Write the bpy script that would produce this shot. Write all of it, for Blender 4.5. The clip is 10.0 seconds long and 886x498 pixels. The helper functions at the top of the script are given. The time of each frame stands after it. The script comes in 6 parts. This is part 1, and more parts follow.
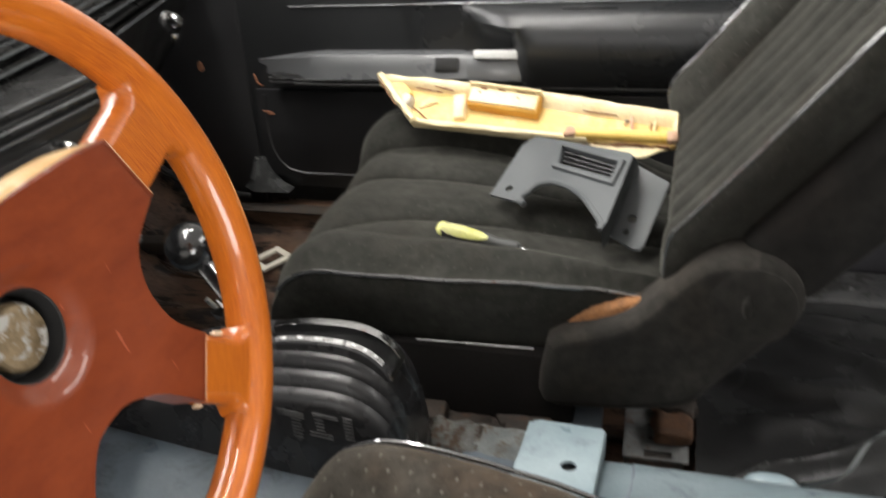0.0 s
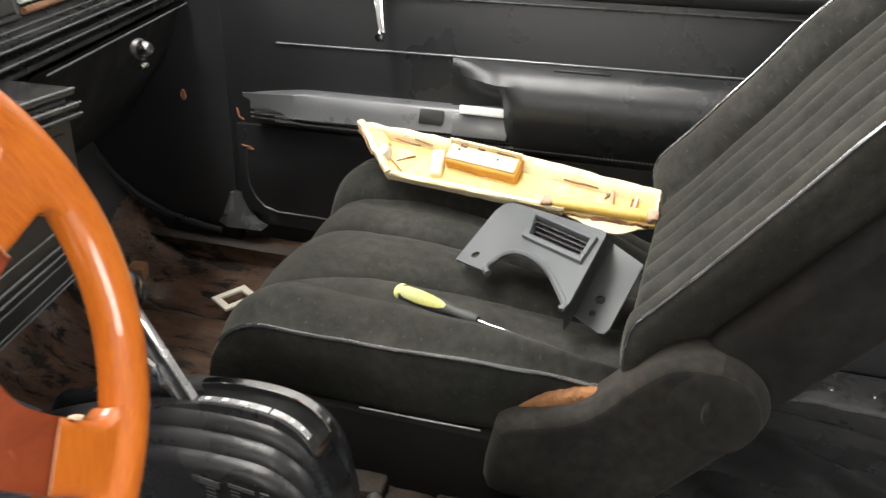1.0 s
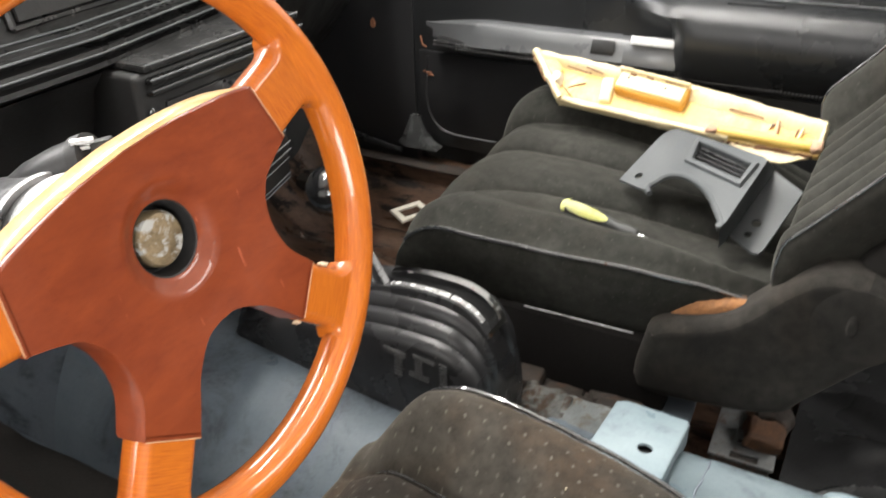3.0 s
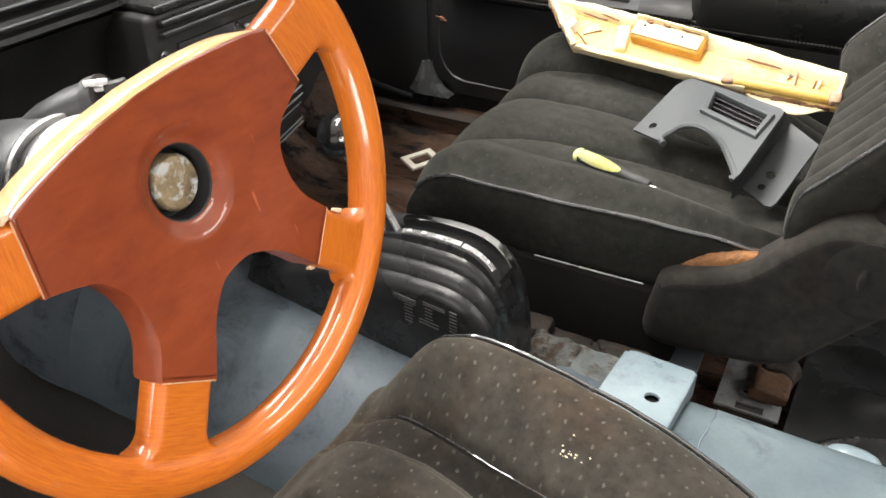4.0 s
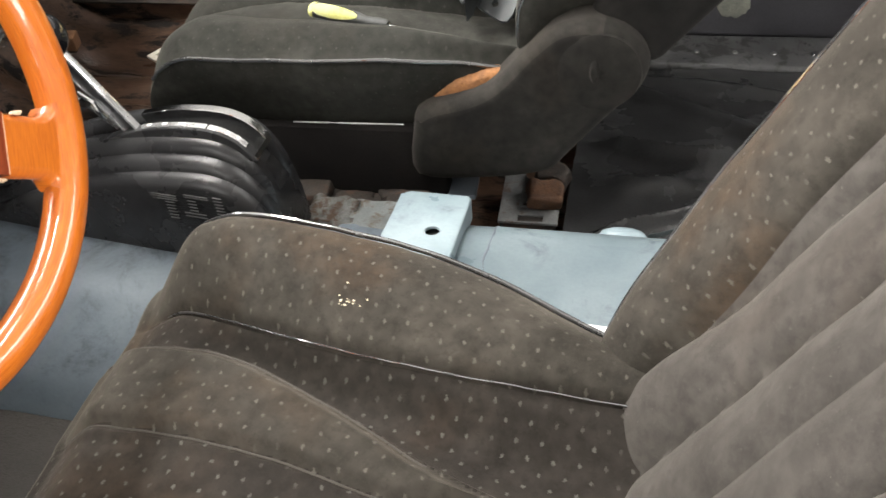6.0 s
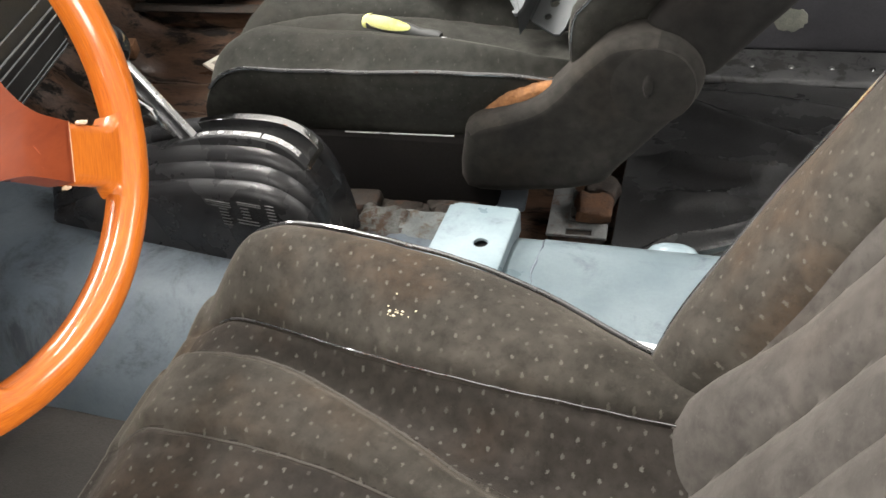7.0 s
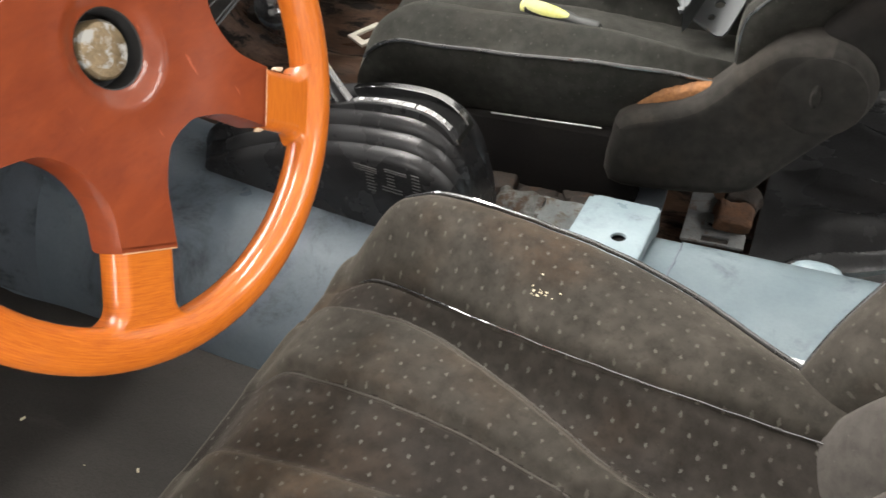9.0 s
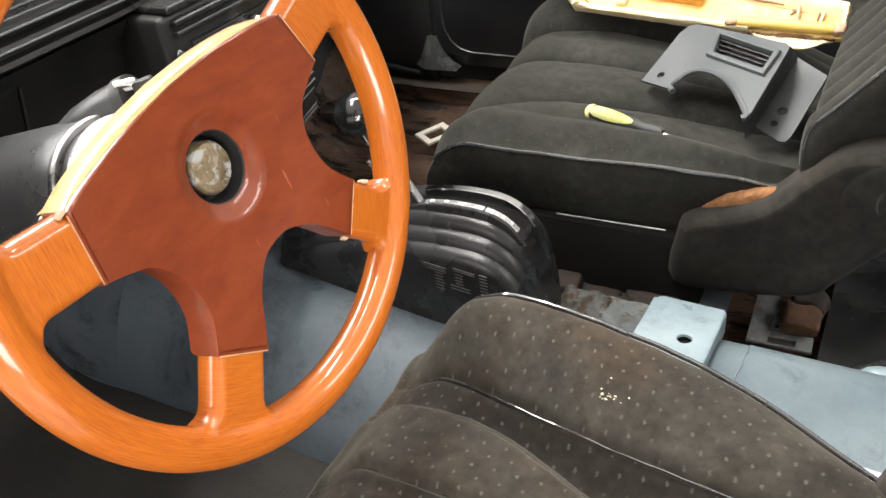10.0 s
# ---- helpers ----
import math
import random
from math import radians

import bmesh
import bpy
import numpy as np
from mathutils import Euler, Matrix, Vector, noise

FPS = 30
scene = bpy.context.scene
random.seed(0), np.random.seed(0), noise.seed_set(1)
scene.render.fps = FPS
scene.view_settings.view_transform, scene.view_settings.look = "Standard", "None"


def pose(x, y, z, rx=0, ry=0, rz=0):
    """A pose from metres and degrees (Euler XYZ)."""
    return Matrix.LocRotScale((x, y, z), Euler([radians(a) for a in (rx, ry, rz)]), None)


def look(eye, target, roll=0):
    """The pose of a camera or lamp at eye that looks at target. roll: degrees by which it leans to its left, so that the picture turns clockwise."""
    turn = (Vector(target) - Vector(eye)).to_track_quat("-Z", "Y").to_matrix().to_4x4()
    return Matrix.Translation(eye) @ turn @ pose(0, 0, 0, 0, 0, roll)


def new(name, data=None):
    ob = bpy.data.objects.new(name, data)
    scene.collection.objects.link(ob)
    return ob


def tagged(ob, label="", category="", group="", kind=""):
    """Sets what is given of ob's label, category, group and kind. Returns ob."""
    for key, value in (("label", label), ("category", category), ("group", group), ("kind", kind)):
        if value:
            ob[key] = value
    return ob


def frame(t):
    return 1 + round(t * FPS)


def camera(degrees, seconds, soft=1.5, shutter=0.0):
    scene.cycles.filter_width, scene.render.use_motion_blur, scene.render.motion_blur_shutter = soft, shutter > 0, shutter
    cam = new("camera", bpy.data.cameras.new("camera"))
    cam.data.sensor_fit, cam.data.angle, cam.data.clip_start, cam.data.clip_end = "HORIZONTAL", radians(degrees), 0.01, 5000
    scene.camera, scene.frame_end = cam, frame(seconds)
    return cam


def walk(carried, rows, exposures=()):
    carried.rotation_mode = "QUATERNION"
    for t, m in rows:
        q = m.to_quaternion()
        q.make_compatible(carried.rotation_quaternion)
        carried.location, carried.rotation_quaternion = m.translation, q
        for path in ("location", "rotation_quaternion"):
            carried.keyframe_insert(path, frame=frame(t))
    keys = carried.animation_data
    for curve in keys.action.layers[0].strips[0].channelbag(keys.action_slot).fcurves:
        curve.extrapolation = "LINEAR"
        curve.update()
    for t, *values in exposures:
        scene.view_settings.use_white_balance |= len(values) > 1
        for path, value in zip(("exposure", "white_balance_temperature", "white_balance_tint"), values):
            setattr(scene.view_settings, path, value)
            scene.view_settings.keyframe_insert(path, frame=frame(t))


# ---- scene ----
cam = camera(55.4, 10.0, shutter=0.5)
PATH = [
    (0, (0.153, 0.089, 0.761), (-0.385, 1.782, -0.158), -4.3),
    (0.5, (0.161, 0.111, 0.788), (-0.51, 1.801, -0.045), -3.2),
    (1, (0.188, 0.169, 0.765), (-0.37, 1.896, -0.075), 0.9),
    (1.5, (0.211, 0.211, 0.742), (-0.424, 1.93, -0.06), 1.7),
    (2, (0.205, 0.214, 0.738), (-0.457, 1.917, -0.076), 0.9),
    (2.5, (0.203, 0.135, 0.766), (-0.526, 1.801, -0.065), 1.4),
    (3, (0.215, 0.056, 0.784), (-0.649, 1.578, -0.184), -1.3),
    (3.2, (0.215, 0.057, 0.782), (-0.639, 1.566, -0.215), -3.3),
    (4.3, (0.205, 0.049, 0.785), (-0.634, 1.488, -0.321), -0.2),
    (4.5, (0.199, 0.035, 0.789), (-0.618, 1.465, -0.346), -0.8),
    (5, (0.222, 0.036, 0.774), (-0.499, 1.453, -0.44), -3.3),
    (5.5, (0.283, 0.071, 0.761), (-0.224, 1.498, -0.546), -6.4),
    (5.7, (0.282, 0.073, 0.757), (-0.132, 1.511, -0.57), -6.7),
    (6.8, (0.271, 0.073, 0.76), (-0.259, 1.502, -0.535), -7.9),
    (7, (0.274, 0.073, 0.762), (-0.261, 1.498, -0.535), -8.1),
    (7.5, (0.267, 0.072, 0.761), (-0.317, 1.481, -0.532), -8.7),
    (8, (0.259, 0.069, 0.756), (-0.35, 1.454, -0.551), -8.1),
    (8.5, (0.238, 0.056, 0.757), (-0.455, 1.419, -0.532), -7.1),
    (9, (0.228, 0.043, 0.758), (-0.503, 1.389, -0.528), -6.3),
    (9.5, (0.22, 0.032, 0.781), (-0.629, 1.435, -0.364), -6.6),
    (10, (0.222, 0.027, 0.786), (-0.664, 1.434, -0.325), -7.6),
]
walk(cam, [(t, look(eye, target, roll)) for t, eye, target, roll in PATH],
     [(0.0, -0.42), (0.5, -0.36), (1.0, -0.07), (2.5, -0.03), (3.0, 0.07), (4.5, 0.06), (5.0, 0.02), (5.5, 0.20), (7.5, 0.34), (8.5, 0.28), (9.0, 0.13), (10.0, 0.12)])


# ---- world and light ----
world = bpy.data.worlds.new("garage_light")
scene.world = world
world.use_nodes = True
world.node_tree.nodes["Background"].inputs[0].default_value = (0.62, 0.66, 0.70, 1)
world.node_tree.nodes["Background"].inputs[1].default_value = 0.30


def tube_light(name, eye, target, wide, deep, watts, colour):
    data = bpy.data.lights.new(name, "AREA")
    data.shape, data.size, data.size_y, data.energy, data.color = "RECTANGLE", wide, deep, watts, colour
    ob = new(name, data)
    ob.matrix_world = look(eye, target)
    return ob


tube_light("front_windows", (-2.0, 0.75, 2.0), (0.0, 0.7, 0.25), 2.6, 0.6, 94, (1.0, 0.98, 0.96))
tube_light("ceiling_tube_near", (-0.50, 0.45, 2.35), (-0.2, 0.5, 0.2), 1.1, 0.14, 37, (1.0, 0.97, 0.92))
tube_light("ceiling_tube_far", (-0.55, 1.2, 2.3), (-0.2, 0.9, 0.2), 1.3, 0.12, 40, (1.0, 0.97, 0.92))
tube_light("open_door_light", (1.55, -1.40, 0.45), (-0.1, 0.5, 0.42), 1.1, 1.0, 52, (1.0, 0.98, 0.96))
# added lamp for the glint on the wheel rim; no window stands here
tube_light("rim_glint_lamp", (-0.85, -2.25, 1.30), (-0.1, 0.5, 0.5), 1.5, 0.35, 17, (1.0, 0.98, 0.96))
# added lamp that lifts the dark rear footwell; no rear window is known
tube_light("rear_fill_lamp", (2.3, 1.5, 2.1), (0.3, 1.0, 0.0), 1.8, 0.6, 42, (1.0, 0.98, 0.96))


# ---- mesh helpers ----
def part(name, bm, material, parent=None, label="", smooth=True):
    """One mesh object out of a bmesh in world coordinates, under a thing or a part."""
    bmesh.ops.recalc_face_normals(bm, faces=bm.faces[:])
    data = bpy.data.meshes.new(name)
    bm.to_mesh(data)
    bm.free()
    data.materials.append(material)
    if smooth:
        data.shade_smooth()
        data.set_sharp_from_angle(angle=radians(38))
    ob = new(name, data)
    if parent is not None:
        ob.parent = parent
        ob.matrix_parent_inverse = parent.matrix_world.inverted()
    if label:
        ob["label"] = label
    return ob


def thing(name, at, label, category, group="", kind=""):
    ob = new(name)
    ob.empty_display_size = 0.05
    ob.location = at
    ob.matrix_world = Matrix.Translation(at)
    return tagged(ob, label, category, group, kind)


def solid(name, bm, material, label, category, kind="", group=""):
    return tagged(part(name, bm, material), label, category, group, kind)


def lerp(table, x):
    """Smooth reading of a short table of (x, value): a cubic that keeps to the points."""
    if x <= table[0][0]:
        return table[0][1]
    if x >= table[-1][0]:
        return table[-1][1]
    k = next(n for n in range(len(table) - 1) if x <= table[n + 1][0])
    slope = [(q - p) / (b - a) for (a, p), (b, q) in zip(table, table[1:])]

    def tangent(n):
        if n == 0 or n == len(table) - 1:
            return slope[0 if n == 0 else -1]
        a, b = slope[n - 1], slope[n]
        return 0.0 if a * b <= 0 else 2 * a * b / (a + b)
    (a, p), (b, q) = table[k], table[k + 1]
    w, t = b - a, (x - a) / (b - a)
    return (1 + 2 * t) * (1 - t) ** 2 * p + t * (1 - t) ** 2 * w * tangent(k) + t * t * (3 - 2 * t) * q + t * t * (t - 1) * w * tangent(k + 1)


def ease(a, b, x):
    f = min(1, max(0, (x - a) / (b - a)))
    return f * f * (3 - 2 * f)


def box(bm, size, m=None, bevel=0.0, seg=2):
    made = bmesh.ops.create_cube(bm, size=1.0, matrix=(m or Matrix()) @ Matrix.Diagonal((*size, 1)))
    if bevel:
        edges = list({e for v in made["verts"] for e in v.link_edges})
        bmesh.ops.bevel(bm, geom=edges, offset=bevel, segments=seg, affect="EDGES", profile=0.5)
    return bm


def boxed(size, m=None, bevel=0.0, seg=2):
    return box(bmesh.new(), size, m, bevel, seg)


def tube(points, r, seg=8, closed=False, bm=None, flat=1.0):
    """A round bar along points; r is one radius or one for each point."""
    bm = bm or bmesh.new()
    pts = [Vector(p) for p in points]
    n = len(pts)
    rs = r if isinstance(r, (list, tuple)) else [r] * n
    side, rings = None, []
    for i, p in enumerate(pts):
        a, b = (pts[i - 1], pts[(i + 1) % n]) if closed else (pts[max(i - 1, 0)], pts[min(i + 1, n - 1)])
        t = (b - a).normalized()
        if side is None:
            side = t.orthogonal().normalized()
        side = (side - t * side.dot(t)).normalized()
        up = t.cross(side)
        rings.append([bm.verts.new(p + rs[i] * (math.cos(k * 2 * math.pi / seg) * side + flat * math.sin(k * 2 * math.pi / seg) * up)) for k in range(seg)])
    for i in range(n if closed else n - 1):
        a, b = rings[i], rings[(i + 1) % n]
        for k in range(seg):
            bm.faces.new((a[k], a[(k + 1) % seg], b[(k + 1) % seg], b[k]))
    if not closed:
        bm.faces.new(rings[0][::-1])
        bm.faces.new(rings[-1])
    return bm


def lathe(profile, m, seg=32, bm=None):
    """Turns (radius, height) pairs about the z axis of m."""
    bm = bm or bmesh.new()
    rings = []
    for r, h in profile:
        if r < 1e-6:
            rings.append([bm.verts.new(m @ Vector((0, 0, h)))])
        else:
            rings.append([bm.verts.new(m @ Vector((r * math.cos(k * 2 * math.pi / seg), r * math.sin(k * 2 * math.pi / seg), h))) for k in range(seg)])
    for a, b in zip(rings, rings[1:]):
        for k in range(seg):
            q = [a[k % len(a)], a[(k + 1) % len(a)], b[(k + 1) % len(b)], b[k % len(b)]]
            q = list(dict.fromkeys(q))
            if len(q) > 2:
                bm.faces.new(q)
    return bm


def plate(outer, holes, thick, m, bevel=0.0, bm=None):
    """A sheet with holes: loops of (x, y) in the plane of m, thick along its z."""
    bm = bm or bmesh.new()
    low, high, edges = [], [], []
    for loop in (outer, *holes):
        ring = [bm.verts.new(m @ Vector((x, y, 0))) for x, y in loop]
        edges += [bm.edges.new((ring[k], ring[(k + 1) % len(ring)])) for k in range(len(ring))]
        low.append(ring)
    filled = bmesh.ops.triangle_fill(bm, use_beauty=True, edges=edges, normal=m.to_3x3() @ Vector((0, 0, 1)))
    faces = [f for f in filled["geom"] if isinstance(f, bmesh.types.BMFace)]
    twin = {}
    for ring in low:
        for v in ring:
            twin[v] = bm.verts.new(v.co + (m.to_3x3() @ Vector((0, 0, thick))))
    for f in faces:
        bm.faces.new([twin[v] for v in f.verts])
    for ring in low:
        for k in range(len(ring)):
            a, b = ring[k], ring[(k + 1) % len(ring)]
            bm.faces.new((a, b, twin[b], twin[a]))
    if bevel:
        rim = [e for ring in low for k in range(len(ring)) if (e := bm.edges.get((twin[ring[k]], twin[ring[(k + 1) % len(ring)]])))]
        bmesh.ops.bevel(bm, geom=rim, offset=bevel, segments=2, affect="EDGES", profile=0.5)
    return bm


def circle(x, y, r, n=20, a0=0, a1=360):
    full = abs(a1 - a0) >= 360
    return [(x + r * math.cos(radians(a0 + (a1 - a0) * k / (n if full else n - 1))), y + r * math.sin(radians(a0 + (a1 - a0) * k / (n if full else n - 1)))) for k in range(n)]


def pad(fn, nu, nv, down, skirt):
    """Upholstery: a sheet fn(u, v) -> place, uv, with a rounded border that goes on along down. skirt: (out, deep) pairs."""
    bm = bmesh.new()
    layer = bm.loops.layers.uv.new("UVMap")
    uvs, grid = {}, []
    for i in range(nu + 1):
        row = []
        for j in range(nv + 1):
            place, uv = fn(i / nu, j / nv)
            v = bm.verts.new(place)
            uvs[v] = uv
            row.append(v)
        grid.append(row)
    for i in range(nu):
        for j in range(nv):
            bm.faces.new((grid[i][j], grid[i + 1][j], grid[i + 1][j + 1], grid[i][j + 1]))
    rim = [grid[i][0] for i in range(nu)] + [grid[nu][j] for j in range(nv)] + [grid[i][nv] for i in range(nu, 0, -1)] + [grid[0][j] for j in range(nv, 0, -1)]
    n, middle = len(rim), sum((v.co for v in rim), Vector()) / len(rim)
    down = Vector(down).normalized()
    outs = []
    for k in range(n):
        t = rim[(k + 2) % n].co - rim[k - 2].co
        o = t.cross(down)
        o = (o - down * o.dot(down)).normalized()
        if o.dot(rim[k].co - middle) < 0:
            o = -o
        outs.append(o)
    last = rim
    for out, deep in skirt:
        ring = []
        for k in range(n):
            v = bm.verts.new(rim[k].co + outs[k] * out + down * deep)
            uvs[v] = (uvs[rim[k]][0] + outs[k].x * deep, uvs[rim[k]][1] + outs[k].y * deep)
            ring.append(v)
        for k in range(n):
            bm.faces.new((last[k], last[(k + 1) % n], ring[(k + 1) % n], ring[k]))
        last = ring
    bm.faces.new(last)
    for f in bm.faces:
        for loop in f.loops:
            loop[layer].uv = uvs[loop.vert]
    return bm


def rounded(points, n=6):
    """A smooth closed loop through points (Catmull-Rom)."""
    out, k = [], len(points)
    for i in range(k):
        p0, p1, p2, p3 = (Vector(points[(i + d) % k]) for d in (-1, 0, 1, 2))
        for s in range(n):
            t = s / n
            out.append(0.5 * ((2 * p1) + (p2 - p0) * t + (2 * p0 - 5 * p1 + 4 * p2 - p3) * t * t + (3 * p1 - p0 - 3 * p2 + p3) * t ** 3))
    return out


def puffy(loop, depth, rnd, m):
    """A closed loop of (x, y) drawn out along z with a rounded front edge."""
    bm = bmesh.new()
    n = len(loop)
    ins = []
    area = sum(loop[k - 1][0] * loop[k][1] - loop[k][0] * loop[k - 1][1] for k in range(n))
    for k in range(n):
        t = Vector(loop[(k + 1) % n]) - Vector(loop[k - 1])
        q = Vector((-t.y, t.x)).normalized()
        ins.append(q if area > 0 else -q)
    rings = []
    for inset, z in [(0, 0), (0, depth - rnd)] + [(rnd * (1 - math.cos(a)), depth - rnd + rnd * math.sin(a)) for a in (0.3, 0.6, 0.9, 1.2, 1.57)]:
        rings.append([bm.verts.new(m @ Vector((loop[k][0] + ins[k].x * inset, loop[k][1] + ins[k].y * inset, z))) for k in range(n)])
    for a, b in zip(rings, rings[1:]):
        for k in range(n):
            bm.faces.new((a[k], a[(k + 1) % n], b[(k + 1) % n], b[k]))
    edges = [bm.edges.get((rings[-1][k], rings[-1][(k + 1) % n])) for k in range(n)]
    bmesh.ops.triangle_fill(bm, use_beauty=True, edges=edges)
    return bm


def sweep(section, path_fn, n, bm=None):
    """Joins n + 1 open sections path_fn(i / n, section) into a sheet."""
    bm = bm or bmesh.new()
    rows = [[bm.verts.new(p) for p in path_fn(i / n, section)] for i in range(n + 1)]
    for a, b in zip(rows, rows[1:]):
        for k in range(len(a) - 1):
            bm.faces.new((a[k], a[k + 1], b[k + 1], b[k]))
    return bm


def loft(rows, bm=None):
    """Closed sections joined into one body with end caps."""
    bm = bm or bmesh.new()
    made = [[bm.verts.new(p) for p in row] for row in rows]
    for a, b in zip(made, made[1:]):
        for k in range(len(a)):
            bm.faces.new((a[k], a[(k + 1) % len(a)], b[(k + 1) % len(b)], b[k]))
    bm.faces.new(made[0])
    bm.faces.new(made[-1])
    return bm


def thicken(bm, t):
    bmesh.ops.solidify(bm, geom=bm.faces[:], thickness=t)
    return bm


def roughed(bm, depth, size):
    bmesh.ops.subdivide_edges(bm, edges=bm.edges[:], cuts=2, use_grid_fill=True)
    for v in bm.verts:
        v.co += depth * noise.noise_vector(v.co * size)
    return bm


# ---- materials ----
def nodes_of(name):
    m = bpy.data.materials.new(name)
    m.use_nodes = True
    nt = m.node_tree
    return m, nt, nt.nodes["Principled BSDF"]


def ramp(nt, fac, stops):
    r = nt.nodes.new("ShaderNodeValToRGB")
    r.color_ramp.elements[0].position, r.color_ramp.elements[0].color = stops[0][0], (*stops[0][1], 1)
    r.color_ramp.elements[1].position, r.color_ramp.elements[1].color = stops[-1][0], (*stops[-1][1], 1)
    for at, c in stops[1:-1]:
        r.color_ramp.elements.new(at).color = (*c, 1)
    nt.links.new(fac, r.inputs[0])
    return r.outputs[0]


def noise_tex(nt, vec, scale, detail=4, rough=0.6, distort=0.0):
    n = nt.nodes.new("ShaderNodeTexNoise")
    n.inputs["Scale"].default_value, n.inputs["Detail"].default_value = scale, detail
    n.inputs["Roughness"].default_value, n.inputs["Distortion"].default_value = rough, distort
    nt.links.new(vec, n.inputs["Vector"])
    return n.outputs["Fac"]


def blend(nt, fac, a, b, how="MIX"):
    mix = nt.nodes.new("ShaderNodeMix")
    mix.data_type, mix.blend_type = "RGBA", how
    for value, socket in ((fac, mix.inputs[0]), (a, mix.inputs[6]), (b, mix.inputs[7])):
        if isinstance(value, (int, float)):
            socket.default_value = value
        elif isinstance(value, tuple):
            socket.default_value = (*value, 1)
        else:
            nt.links.new(value, socket)
    return mix.outputs[2]


def span(nt, value, lo, hi, a=0.0, b=1.0):
    r = nt.nodes.new("ShaderNodeMapRange")
    r.interpolation_type = "SMOOTHSTEP"
    for k, v in enumerate((lo, hi, a, b)):
        r.inputs[k + 1].default_value = v
    nt.links.new(value, r.inputs[0])
    return r.outputs[0]


def bumped(nt, bsdf, height, strength, distance=0.002):
    b = nt.nodes.new("ShaderNodeBump")
    b.inputs["Strength"].default_value, b.inputs["Distance"].default_value = strength, distance
    nt.links.new(height, b.inputs["Height"])
    nt.links.new(b.outputs[0], bsdf.inputs["Normal"])


def place_of(nt, scale=(1, 1, 1), turn=(0, 0, 0), kind="Object"):
    c = nt.nodes.new("ShaderNodeTexCoord")
    m = nt.nodes.new("ShaderNodeMapping")
    m.inputs["Scale"].default_value, m.inputs["Rotation"].default_value = scale, [radians(a) for a in turn]
    nt.links.new(c.outputs[kind], m.inputs[0])
    return m.outputs[0]


def plain(name, a, b, rough=0.5, metal=0.0, scale=18, fine=350, bump=0.15, rough_var=0.15, coat=0.0, spec=0.5, dust=None, dust_at=(0.58, 0.75), grain=0.35, stretch=(1, 1, 1)):
    """A surface of two close tones, with grain, uneven gloss and, if given, patches of dust or rust."""
    m, nt, p = nodes_of(name)
    vec = place_of(nt, stretch)
    large, small = noise_tex(nt, vec, scale, 5), noise_tex(nt, vec, fine, 3)
    colour = ramp(nt, large, [(0.3, a), (0.7, b)])
    colour = blend(nt, span(nt, small, 0.35, 0.75, 0, grain), colour, tuple(c * 0.6 for c in a))
    p.inputs["Roughness"].default_value = rough
    wear = span(nt, large, 0.3, 0.7, max(0.03, rough - rough_var), min(1, rough + rough_var))
    if dust:
        mask = span(nt, noise_tex(nt, vec, scale * 1.7, 8, 0.7, 0.4), *dust_at)
        colour = blend(nt, mask, colour, dust)
        mixed = nt.nodes.new("ShaderNodeMath")
        mixed.operation = "MAXIMUM"
        nt.links.new(wear, mixed.inputs[0])
        scaled = span(nt, mask, 0, 1, 0, 0.85)
        nt.links.new(scaled, mixed.inputs[1])
        wear = mixed.outputs[0]
    nt.links.new(colour, p.inputs["Base Color"])
    nt.links.new(wear, p.inputs["Roughness"])
    p.inputs["Metallic"].default_value, p.inputs["Coat Weight"].default_value = metal, coat
    p.inputs["Coat Roughness"].default_value, p.inputs["Specular IOR Level"].default_value = 0.08, spec
    if bump:
        bumped(nt, p, small, bump)
    return m


